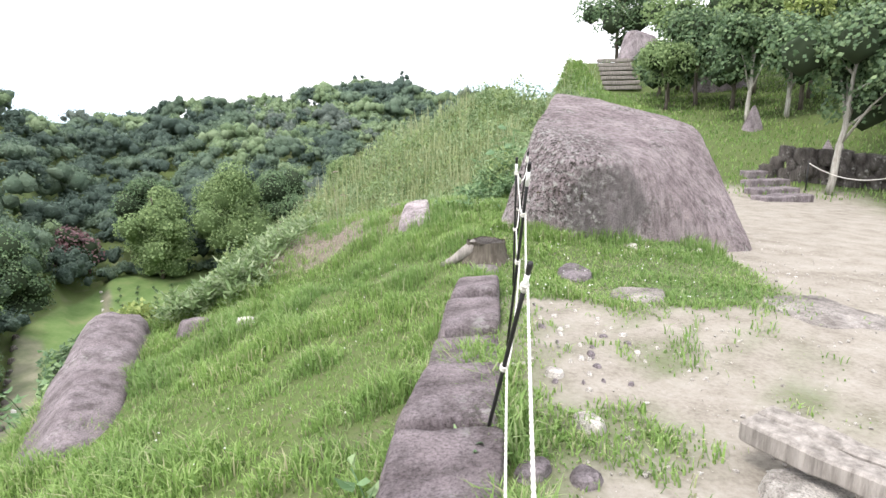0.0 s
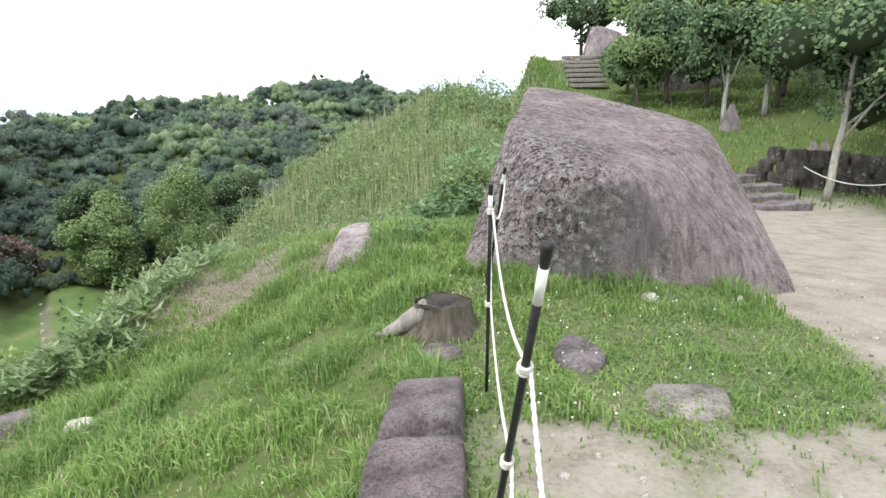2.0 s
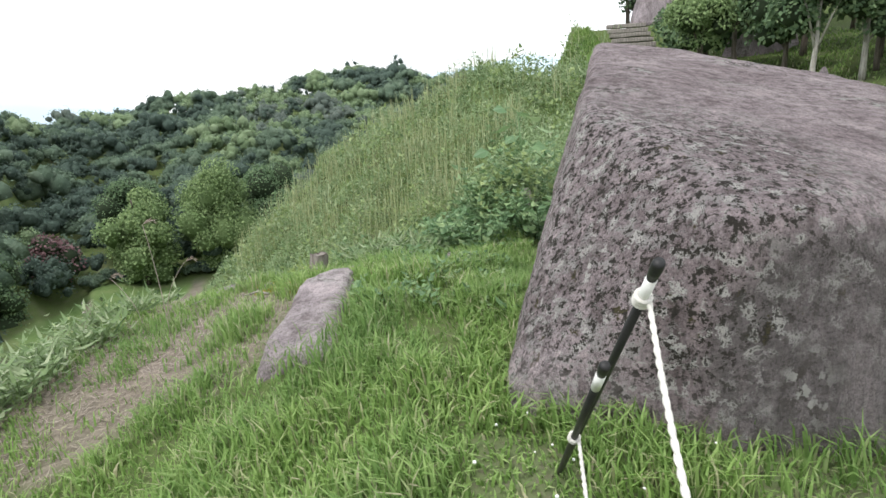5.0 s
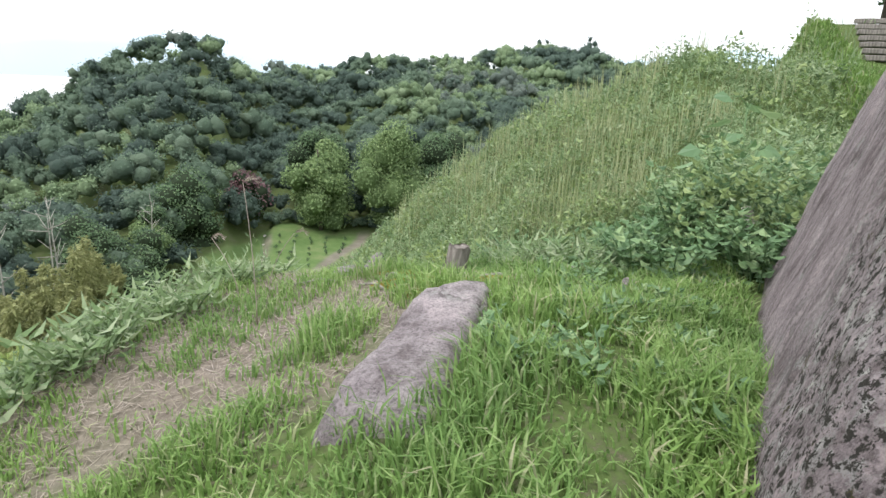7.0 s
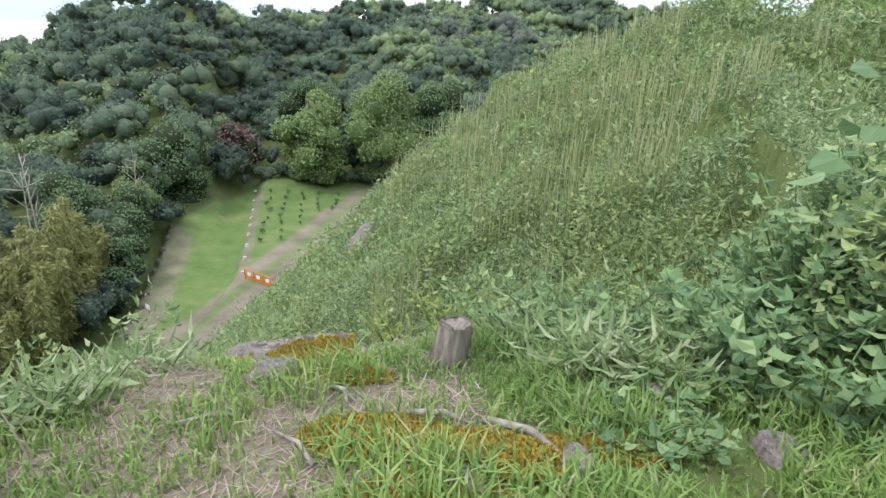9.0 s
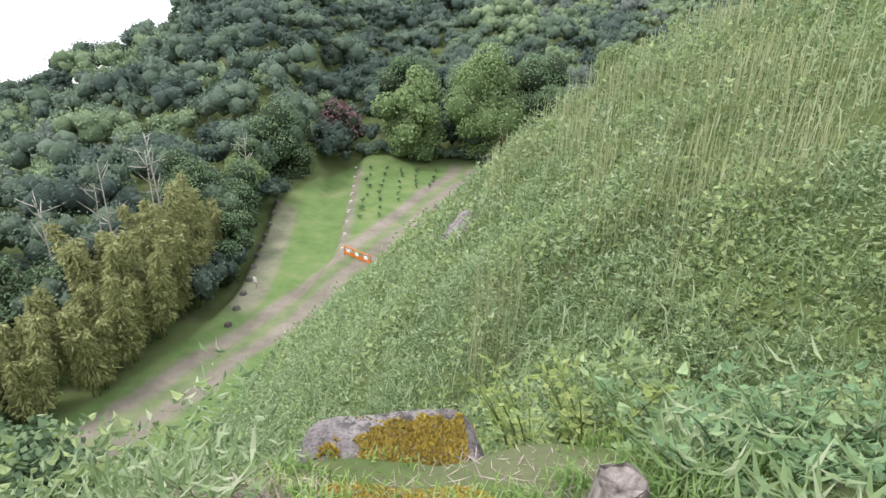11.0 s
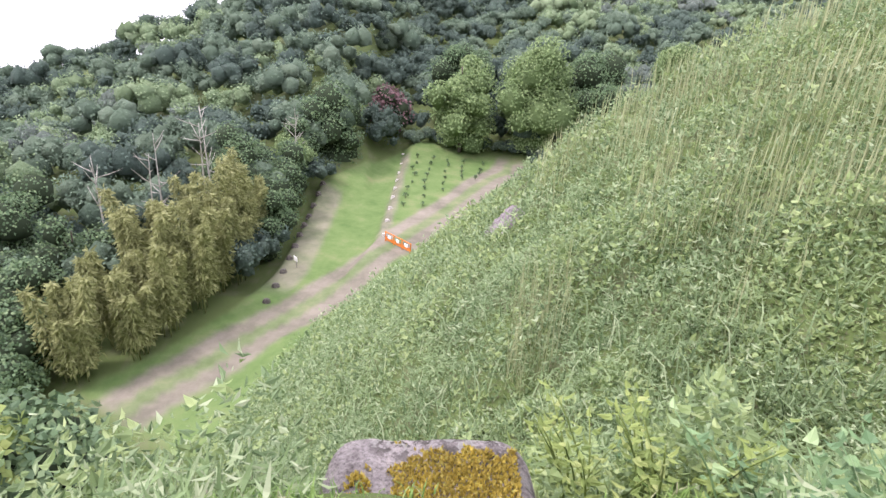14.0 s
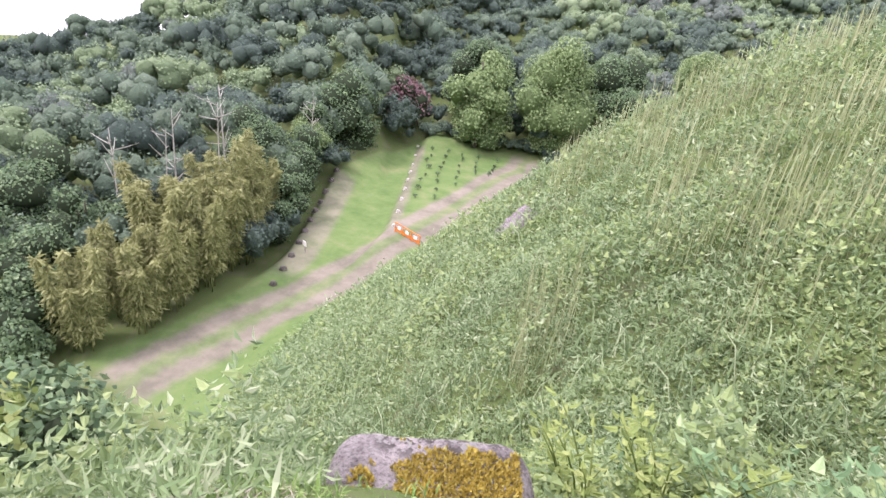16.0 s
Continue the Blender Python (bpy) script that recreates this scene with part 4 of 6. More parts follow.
def dead_tree(x, y, height):
    z = gh(x, y)
    e = holder("dead_tree", x, y, z, "bare grey dead tree standing in the dark forest edge", "tree", "bare trees")
    ts = np.linspace(0, 1, 7)
    lean = rng.uniform(-0.12, 0.12) * height
    path = np.stack([x + lean * ts, y + 0 * ts, z + height * ts], 1)
    pieces = [tube_arrays(path, 0.14 * (1 - 0.85 * ts), 6)]
    for k in range(12):
        s = path[rng.integers(2, 6)] + [0, 0, rng.uniform(0, height / 7)]
        d = unit(rng.normal(size=3) * [1, 1, 0.3] + [0, 0, 0.9]) * rng.uniform(0.8, 2.2)
        pieces.append(tube_arrays(np.array([s, s + d * 0.5 + [0, 0, -0.05], s + d]), [0.05, 0.035, 0.012], 5))
    arrays_part("trunk", *merge(pieces), PALEBARK, e)


for bx, by, bh in [(-43.5, 41.5, 11.5), (-44.5, 38.0, 11.0), (-42.5, 35.5, 10.5), (-43.5, 32.5, 10.5), (-45.5, 44.0, 12.0), (-47.0, 56.0, 9.5)]:
    dead_tree(bx, by, bh)


def sapling(x, y, s):
    z = gh(x, y)
    e = holder("sapling", x, y, z, "small dark shrub planted in a row on the field", "shrub", "planted rows")
    arrays_part("stem", *tube_arrays(np.array([[x, y, z - 0.05], [x + 0.03, y, z + 0.4 * s], [x, y, z + 0.8 * s]]), 0.03, 6), BARK, e)
    v, f, lc, lr = crown_arrays((x, y, z + 0.55 * s), 0.5 * s, 90, 0.2 * s, 4)
    arrays_part("foliage", v, f, CANOPY, e, "", False)


for col in range(5):
    for row in range(8):
        u, w = col / 4, row / 7
        sx = (-44.0 + 8.5 * u) * (1 - w) + (-34.6 + 5.5 * u) * w
        sy = (76.5 + 3.0 * u) * (1 - w) + (60.0 + 4.5 * u) * w
        if (row > 5 and col > 1) or (col > 2 and row in (4, 5)):
            continue
        sapling(sx + rng.uniform(-0.3, 0.3), sy + rng.uniform(-0.3, 0.3), rng.uniform(0.45, 0.7))


def box_bm(sx, sy, sz, m=None, bevel=0.0):
    bm = bmesh.new()
    bmesh.ops.create_cube(bm, size=1, matrix=(m or Matrix()) @ Matrix.Diagonal((sx, sy, sz, 1)))
    if bevel:
        bmesh.ops.bevel(bm, geom=bm.edges[:], offset=bevel, segments=1, affect="EDGES")
    return bm


def barrier(ax, ay, bx, by):
    """Orange folding barrier across the track, with white plates."""
    z = gh((ax + bx) / 2, (ay + by) / 2)
    e = holder("barrier", ax, ay, z, "orange barrier frame with white plates across the track", "barrier")
    L, turn = math.hypot(bx - ax, by - ay), math.atan2(by - ay, bx - ax)
    rot = Matrix.Rotation(turn, 4, "Z")
    for k in range(4):
        part("post", box_bm(0.09, 0.09, 1.05, rot @ Matrix.Translation((L * k / 3, 0, 0.5)), 0.01), ORANGE, e)
    for h in (0.2, 0.95):
        part("rail", box_bm(L, 0.06, 0.09, rot @ Matrix.Translation((L / 2, 0.002, h)), 0.01), ORANGE, e)
    for k in range(3):
        part("plate", box_bm(0.42, 0.03, 0.34, rot @ Matrix.Translation((L * (k + 0.5) / 3, -0.05, 0.6)), 0.01), WHITETAPE, e, "white plate")
        part("panel", box_bm(L / 3 - 0.2, 0.02, 0.3, rot @ Matrix.Translation((L * (k + 0.5) / 3, 0.0, 0.36)), 0.005), ORANGE, e)


barrier(-30.7, 51.0, -27.3, 50.1)


def board(x, y):
    z = gh(x, y)
    e = holder("sign_board", x, y, z, "small white sign board on a post in the field", "sign")
    part("post", box_bm(0.07, 0.07, 0.9, Matrix.Translation((0, 0, 0.4)), 0.005), TIMBER, e)
    part("panel", box_bm(0.6, 0.04, 0.42, Matrix.Rotation(radians(-20), 4, "Z") @ Matrix.Translation((0, -0.06, 0.85)), 0.005), WHITETAPE, e)


board(-34.6, 43.3)
for k in range(11):
    u = k / 10
    small_rock("edge_block", -32.2 - 13.8 * u + 0.15 * math.sin(7 * u), 37.5 + 22.0 * u, (0.75, 0.5, 0.5), WALLROCK, "brown stone block set along the field edge", 0.6, 0.3, 200 + k, "blocks along the field edge")
for k in range(9):
    u = k / 8
    small_rock("edge_stone", -31.6 - 15.4 * u, 52.0 + 25.6 * u, (0.5, 0.4, 0.3), PALEROCK, "pale stone lining the upper field bank", 0.4, 0.3, 230 + k, "stones along the field bank")


# ---- far blue ridges ----
def ridge_backdrop(name, dist, az0, az1, el, seed, label):
    m, nodes, links, b = material(name + "_painted_haze", 1.0, 0.0)
    # Air haze is put into the surface: pale blue colour plus a faint glow.
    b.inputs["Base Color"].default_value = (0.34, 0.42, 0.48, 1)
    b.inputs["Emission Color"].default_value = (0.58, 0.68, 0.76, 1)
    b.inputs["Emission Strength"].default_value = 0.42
    n = 90
    a = np.radians(np.linspace(az0, az1, n))
    u = np.linspace(0, 1, n)
    h = np.tan(np.radians(el * np.sin(np.pi * u) ** 0.5 * (0.72 + 0.56 * fbm(u * 6, u * 0 + seed, seed)))) * dist
    x, y = -np.sin(a) * dist, np.cos(a) * dist
    rows = [np.stack([x * k, y * k, np.where(np.full(n, q) > 0, h * q, -60.0)], 1) for k, q in ((0.97, 0), (0.985, 0.5), (1.0, 1.0), (1.03, 0))]
    v = np.concatenate(rows)
    i, j = np.meshgrid(np.arange(3), np.arange(n - 1), indexing="ij")
    f = np.stack([i * n + j, i * n + j + 1, (i + 1) * n + j + 1, (i + 1) * n + j], -1).reshape(-1, 4)
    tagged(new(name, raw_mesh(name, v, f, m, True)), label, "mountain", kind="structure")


ridge_backdrop("backdrop_ridge", 3200, 26, 60, 3.0, 5, "pale blue distant mountains with painted haze")
ridge_backdrop("backdrop_hill", 2600, -24, 8, 3.4, 9, "blue distant hill with painted haze")

# ---- wooded slope behind the path ----
tree(10.25, 15.5, 4.9, 1.9, CANOPY, PALEBARK, "young green tree with a pale bent trunk by the stone wall", 7279, 0.122, "", 0.09, lean=0.35)
tree(12.2, 24.0, 4.3, 1.55, CANOPY, PALEBARK, "dark green round-crowned tree on the grassy slope", 5040, 0.137, "", 0.09)
tree(10.6, 28.6, 3.3, 1.5, BRIGHT, BARK, "dense clipped green bush beside the steps", 5880, 0.108, "", 0.08, squash=0.85, category="bush")
tree(13.9, 24.2, 3.9, 1.6, CANOPY, PALEBARK, "dark evergreen tree with pale forked trunk", 4480, 0.144, "", 0.1)
tree(14.9, 25.0, 4.8, 1.5, YELLOW, BARK, "yellow-green maple standing on the slope", 4760, 0.130, "", 0.09)
tree(17.3, 22.5, 5.4, 2.2, CANOPY, BARK, "leafy green tree on the slope above the wall", 5880, 0.151, "", 0.12)
tree(14.3, 18.0, 5.2, 1.9, CANOPY, BARK, "leafy green tree above the stone wall", 6160, 0.137, "", 0.11)
tree(12.4, 29.5, 4.8, 1.9, CANOPY, BARK, "bushy green tree on the wooded slope", 4480, 0.158, "", 0.11)
tree(15.4, 30.0, 6.2, 2.3, BRIGHT, BARK, "tall light green tree on the wooded slope", 4760, 0.173, "", 0.13)
tree(19.0, 29.0, 7.0, 2.7, CANOPY, BARK, "tall green tree high on the wooded slope", 4760, 0.187, "", 0.15)
tree(21.5, 24.5, 6.6, 2.6, CANOPY, BARK, "spreading green tree on the wooded slope", 4760, 0.180, "", 0.15)
tree(13.6, 35.0, 5.4, 2.1, BRIGHT, BARK, "light green tree near the summit rocks", 3639, 0.194, "", 0.12)
tree(12.9, 45.0, 6.8, 3.1, CANOPY, BARK, "tree standing alone above the steps against the sky", 4480, 0.180, "", 0.14, squash=1.1, lumps=12)
tree(15.6, 41.0, 7.5, 2.0, CANOPY, BARK, "high tree on the summit against the sky", 3360, 0.194, "", 0.15)
tree(17.5, 34.5, 7.5, 3.0, CANOPY, BARK, "broad green tree below the summit rock", 4480, 0.216, "", 0.16)
tree(25.0, 31.0, 8.0, 3.2, CANOPY, BARK, "big green tree at the edge of the slope", 3919, 0.230, "", 0.17)
tree(18.0, 17.5, 5.6, 2.2, CANOPY, BARK, "green tree beside the path end", 5320, 0.158, "", 0.12)

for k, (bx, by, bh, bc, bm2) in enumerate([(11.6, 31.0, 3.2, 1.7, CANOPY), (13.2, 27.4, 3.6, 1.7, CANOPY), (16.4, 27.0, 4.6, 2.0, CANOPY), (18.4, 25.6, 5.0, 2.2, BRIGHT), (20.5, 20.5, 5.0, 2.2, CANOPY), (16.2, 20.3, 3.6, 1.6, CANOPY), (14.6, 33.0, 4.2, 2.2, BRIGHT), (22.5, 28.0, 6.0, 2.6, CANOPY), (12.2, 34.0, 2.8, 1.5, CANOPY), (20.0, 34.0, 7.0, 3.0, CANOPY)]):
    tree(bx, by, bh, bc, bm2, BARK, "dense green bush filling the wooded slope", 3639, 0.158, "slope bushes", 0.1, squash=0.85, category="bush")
rock_mesh_kinds = [("summit_rock", 15.6, 33.5, (3.4, 2.6, 3.6), "large pink-grey rock rising above the trees"),
                   ("slope_rock", 13.7, 42.5, (3.2, 2.4, 1.9), "sloping grey rock face beside the steps"),
                   ("dark_rock", 11.9, 10.6, (2.9, 2.7, 3.6), "tall dark grey rock standing beside the path"),
                   ("standing_stone", 12.0, 23.2, (0.95, 0.7, 1.15), "upright grey stone standing on the slope"),
                   ("standing_stone", 12.9, 19.8, (0.4, 0.3, 0.75), "pale upright marker stone on the slope"),
                   ("standing_stone", 13.2, 19.7, (0.3, 0.3, 0.7), "pale upright marker stone on the slope")]
for k, (nm, rx, ry, sz, lb) in enumerate(rock_mesh_kinds):
    small_rock(nm, rx, ry, sz, SLABROCK, lb, 0.3 * k, 0.1, 300 + k, top=0.3)


def stone_wall():
    """A low wall of rough dark stones at the foot of the slope, each stone its own piece."""
    e = holder("stone_wall", 10.0, 17.2, gh(10, 17.2), "low dry wall of rough dark stones below the slope", "wall")
    protos = []
    for k in range(5):
        ob = rock_mesh("stone", (0, 0, 0), [((math.cos(t), math.sin(t), 0.15 * math.sin(3 * t + k)), 0.5 * (0.85 + 0.25 * math.sin(5 * t + 2 * k))) for t in np.linspace(0, math.tau, 7)[:-1]] + [((0.1, 0, 1), 0.42), ((0, 0.1, -1), 0.42)], WALLROCK, 10, 0.08, (18, 10), 400 + k, 0.02, 1.6)
        protos.append(ob.data)
        bpy.data.objects.remove(ob)
    for row in range(3):
        for k in range(22):
            u = (k + 0.5 * row) / 14
            x, y = 9.7 + 4.3 * u, 17.4 - 2.6 * u + 0.1 * rng.normal()
            s = rng.uniform(0.85, 1.2)
            st = new("stone", protos[rng.integers(0, 5)])
            st.parent = e
            st.location = Vector((x, y, gh(x, y) + 0.12 + 0.3 * row)) - e.location
            st.scale = (0.46 * s, 0.5 * s, 0.52 * s)
            st.rotation_euler = (0, 0, rng.uniform(0, 6.28))


stone_wall()


def slab_step(x, y, w, d, h, turn, mat, label, group, z):
    bm = box_bm(w, d, h, None, 0.025)
    bmesh.ops.subdivide_edges(bm, edges=bm.edges[:], cuts=3, use_grid_fill=True)
    for v in bm.verts:
        v.co += Vector(noise.noise_vector(v.co * 3 + Vector((x, y, 0)))) * 0.03
    ob = part("step", bm, mat)
    ob.location = (x, y, z)
    ob.rotation_euler = (0, 0, turn)
    tagged(ob, label, "step", group)


for k, (sx, sy) in enumerate([(8.55, 14.6), (8.75, 15.5), (9.1, 16.5), (9.5, 17.5)]):
    slab_step(sx, sy, 1.5 - 0.12 * k, 0.5, 0.22, 0.25, SLABROCK, "worn grey stone step in the grassy bank", "stone steps", gh(sx, sy) + 0.05)
for k in range(7):
    u = k / 6
    sx, sy = 10.85 + 0.8 * u, 36.4 + 5.0 * u
    slab_step(sx, sy, 2.2, 0.4, 0.22, -0.12, TIMBER, "pale timber-edged step climbing the slope", "timber steps", gh(sx, sy) + 0.16)


# ---- kerb of dressed stones along the terrace edge ----
for k, (kx, ky, kl, kw) in enumerate([(-0.10, 1.25, 0.75, 0.5), (-0.02, 2.05, 0.85, 0.52), (0.06, 2.85, 0.75, 0.5), (0.13, 3.55, 0.65, 0.46), (0.21, 4.2, 0.62, 0.44), (0.28, 4.8, 0.55, 0.4)]):
    kz = gh(kx, ky) if kx > 0.1 else -0.02
    rk = random.Random(k)
    ob = rock_mesh("kerb_stone", (kx, ky, kz), [((1, -0.12, 0.12), kw / 2), ((-1, 0.12 + rk.uniform(-0.1, 0.1), 0.25), kw / 2), ((0.1, 1, rk.uniform(0.05, 0.2)), kl / 2 * 0.98), ((rk.uniform(-0.2, 0.1), -1, rk.uniform(0.05, 0.2)), kl / 2 * 0.98),
                                              ((-0.08, rk.uniform(-0.06, 0.06), 1), 0.11 + rk.uniform(-0.02, 0.03)), ((0, 0, -1), 0.4)], CURBROCK, 14, 0.06, (72, 40), 20 + k, 0.03, 2.2)
    tagged(ob, "rough purple-grey kerb stone along the terrace edge", "kerb", "kerb stones")
small_rock("flat_stone", 0.40, 5.55, (0.3, 0.28, 0.2), CURBROCK, "flat grey stone sunk in the grass", 0.3, 0.6, 31)
for k, (sx, sy, sl, sw, sh, mt, lb) in enumerate([
        (1.72, 4.95, 0.75, 0.4, 0.16, PATHROCK, "flat grey stone flush with the sandy ground"),
        (1.30, 5.55, 0.5, 0.36, 0.14, SLABROCK, "flat grey stone flush with the worn grass"),
        (3.4, 4.6, 1.5, 0.9, 0.16, PATHROCK, "large flat stone slab set in the sandy path"),
        (-3.0, 6.7, 0.5, 0.35, 0.28, CURBROCK, "small dark stone in the sloping grass"),
        (-2.24, 6.2, 0.26, 0.2, 0.2, PALEROCK, "small pale stone in the sloping grass"),
        (0.73, 2.62, 0.2, 0.15, 0.1, PALEROCK, "pale loose stone on sandy ground"),
        (0.66, 3.2, 0.13, 0.1, 0.08, PALEROCK, "pale loose stone on sandy ground"),
        (0.38, 2.2, 0.2, 0.14, 0.1, SLABROCK, "grey loose stone on sandy ground"),
        (0.6, 2.15, 0.18, 0.13, 0.09, SLABROCK, "grey loose stone on sandy ground"),
        (0.61, 10.48, 0.3, 0.2, 0.14, BEDROCK, "pale stone half hidden in weeds"),
        (0.13, 10.75, 0.2, 0.14, 0.2, BEDROCK, "pale pointed stone among dry grass"),
        (-1.75, 10.65, 0.42, 0.2, 0.16, SLABROCK, "flat grey stone in mossy turf"),
        (-0.16, 10.08, 0.2, 0.13, 0.12, BEDROCK, "pale stone in the turf at the brow"),
        (-0.5, 9.86, 0.2, 0.12, 0.09, BEDROCK, "pale stone in the turf at the brow"),
        (3.05, 6.75, 0.22, 0.12, 0.08, PALEROCK, "pale stone lying in the grass by the boulder"),
        (2.2, 6.6, 0.2, 0.12, 0.08, PALEROCK, "pale stone lying in the grass by the boulder")]):
    small_rock("stone", sx, sy, (sl, sw, sh), mt, lb, 0.5 + 0.9 * k, 0.85 if sh < 0.17 and sl > 0.5 else 0.5, 40 + k)
for k in range(46):
    a, d = rng.uniform(0, 6.28), 0.5 * rng.random() ** 0.5
    small_rock("pebble", 0.85 + 0.45 * d * math.cos(a) * 2, 3.65 + d * math.sin(a) * 2.2, (rng.uniform(0.02, 0.08), rng.uniform(0.02, 0.06), 0.035), PALEROCK if k % 3 else SLABROCK, "small loose pebble on the sandy ground", a, 0.45, 80 + k, "loose pebbles", 0.2, (14, 8))

left_rock = rock_mesh("rock", (-3.6, 5.5, -1.33), [((-0.93, -0.3, 0.2), 0.5), ((0.38, -0.92, 0.25), 1.6), ((0.25, 0.05, 0.97), 0.42), ((0.93, 0.35, 0.25), 0.42), ((-0.38, 0.92, 0.2), 1.7), ((0, 0, -1), 1.2), ((-0.6, -0.3, 0.75), 0.42)], CURBROCK, 12, 0.11, (110, 60), 7, 0.02, 1.5)
tagged(left_rock, "large bare grey rock jutting from the grass slope", "rock")
slab = rock_mesh("rock_slab", (-0.36, 8.66, 0.0), [((-1, -0.04, 0.35), 0.27), ((1, 0.02, 0.3), 0.21), ((0.1, -1, 0.35), 0.62), ((-0.15, 1, 0.3), 0.72), ((-0.06, -0.1, 1), 0.2), ((0, 0, -1), 0.4), ((-0.6, 0.8, 0.2), 0.7)], BEDROCK, 9, 0.16, (110, 60), 9, 0.07, 1.7)
tagged(slab, "flat rough grey granite slab bedded in the turf", "rock")
mossy = rock_mesh("mossy_rock", (-2.2, 11.63, -1.32), [((-0.87, -0.5, 0.2), 0.58), ((0.87, 0.5, 0.25), 0.62), ((0.5, -0.87, 0.2), 0.6), ((-0.5, 0.87, 0.25), 0.46), ((0.06, -0.10, 1), 0.42), ((0, 0, -1), 0.8), ((-0.8, 0.3, 0.6), 0.75)], MOSSROCK, 10, 0.08, (100, 54), 12, 0.03, 1.7)
tagged(mossy, "granite rock capped with yellow moss at the brow", "rock")
small_rock("rock", -2.85, 12.6, (0.5, 0.4, 0.8), SLABROCK, "grey rock showing between the weeds below the brow", 0.4, 0.4, 131)
outcrop = rock_mesh("rock_outcrop", (-8.3, 27.2, gh(-8.3, 27.2) - 0.55), [((-0.6, -0.6, 0.5), 0.45), ((0.7, 0.3, 0.5), 0.9), ((-0.7, -0.3, 0.2), 0.9), ((0.3, -0.6, 0.8), 0.5), ((0, 1, 0), 0.6), ((0, 0, -1), 1.0)], SLABROCK, 10, 0.08, (50, 28), 15, 0.03, 1.2)
tagged(outcrop, "pale rock outcrop showing through the hillside weeds", "rock")


# ---- stumps and roots ----
def stump(x, y, radius, height, roots, label, seed, mat=TIMBER, lean=(0, 0), top_mat=PALEBARK):
    """A cut trunk with flared roots, furrowed sides and a hollow cracked top."""
    r = np.random.default_rng(seed)
    z = gh(x, y)
    e = holder("stump", x, y, z, label, "stump")
    nu, nv = 48, 16
    u, h = np.meshgrid(np.linspace(0, 2 * np.pi, nu, endpoint=False), np.linspace(0, 1, nv), indexing="ij")
    flare = sum(0.55 * np.exp(-((np.angle(np.exp(1j * (u - a)))) / 0.35) ** 2) for a in roots)
    rad = radius * (1 + (0.25 + flare) * (1 - h) ** 2.2 + 0.26 * (fbm(u * 6 / np.pi, h * 1.2, seed) - 0.5) * 2)
    top = height * (1 + 0.22 * (fbm(u * 2, u * 0, seed + 2) - 0.5))
    v = np.stack([np.cos(u) * rad + lean[0] * h, np.sin(u) * rad + lean[1] * h, h * top - 0.08 * (1 - h)], -1).reshape(-1, 3)
    i, j = np.meshgrid(np.arange(nu), np.arange(nv - 1), indexing="ij")
    k = (i + 1) % nu
    f = np.stack([i * nv + j, k * nv + j, k * nv + j + 1, i * nv + j + 1], -1).reshape(-1, 4)
    arrays_part("trunk", v + [x, y, z], f, mat, e)
    rings = [np.stack([np.cos(u[:, 0]) * radius * q * 0.98 + lean[0], np.sin(u[:, 0]) * radius * q * 0.98 + lean[1], top[:, -1] - 0.01 - 0.05 * (1 - q) * height / 0.3], 1) for q in (1.0, 0.85, 0.45, 0.02)]
    v2 = np.concatenate(rings) + [x, y, z]
    i, j = np.meshgrid(np.arange(3), np.arange(nu), indexing="ij")
    kk = (j + 1) % nu
    f2 = np.stack([i * nu + j, i * nu + kk, (i + 1) * nu + kk, (i + 1) * nu + j], -1).reshape(-1, 4)
    arrays_part("cut_top", v2, f2, top_mat, e, "weathered cracked cut face")


stump(-0.92, 11.08, 0.09, 0.25, [2.9, 3.6, 5.2], "grey weathered tree stump at the brow", 5, STUMPWOOD, (0.03, 0.03), STUMPWOOD)
stump(0.46, 6.02, 0.19, 0.21, [3.3, 4.0, 0.2, 5.2], "broad dark rotten tree stump with pale roots in grass", 8, BARK, (0, 0), WALLROCK)


def lying(name, pts, radii, mat, label, category):
    pts = np.asarray(pts, float)
    pts[:, 2] += [gh(p[0], p[1]) for p in pts]
    v, f = tube_arrays(pts, radii, 9)
    ob = new(name, raw_mesh(name, v - pts[0], f, mat, True))
    ob.location = pts[0]
    return tagged(ob, label, category)


lying("root", [(0.36, 6.0, 0.16), (0.24, 6.02, 0.09), (0.11, 6.08, 0.04), (-0.02, 6.16, 0.0)], [0.085, 0.07, 0.05, 0.03], TIMBER, "pale weathered root running from the stump", "root")
lying("root", [(1.42, 11.45, -0.05), (1.4, 11.5, 0.14), (1.5, 11.6, 0.34), (1.45, 11.68, 0.46)], [0.13, 0.1, 0.085, 0.05], PALEBARK, "pale broken tree root rising beside the boulder", "root")
for k, (ax, ay, bx, by, rr) in enumerate([(-1.35, 10.55, -1.2, 10.4, 0.025), (-0.9, 10.35, -0.6, 10.3, 0.03), (-0.55, 10.35, -0.2, 10.1, 0.035), (-1.6, 10.2, -1.9, 10.0, 0.02), (-1.1, 9.9, -1.4, 10.1, 0.02), (-0.7, 9.8, -0.5, 10.0, 0.02)]):
    lying("dead_branch", [(ax, ay, 0.02), ((ax + bx) / 2 + 0.03, (ay + by) / 2, 0.05), (bx, by, 0.02)], [rr * 0.55, rr * 0.5, rr * 0.25], TIMBER, "short dead branch lying on the turf", "branch")


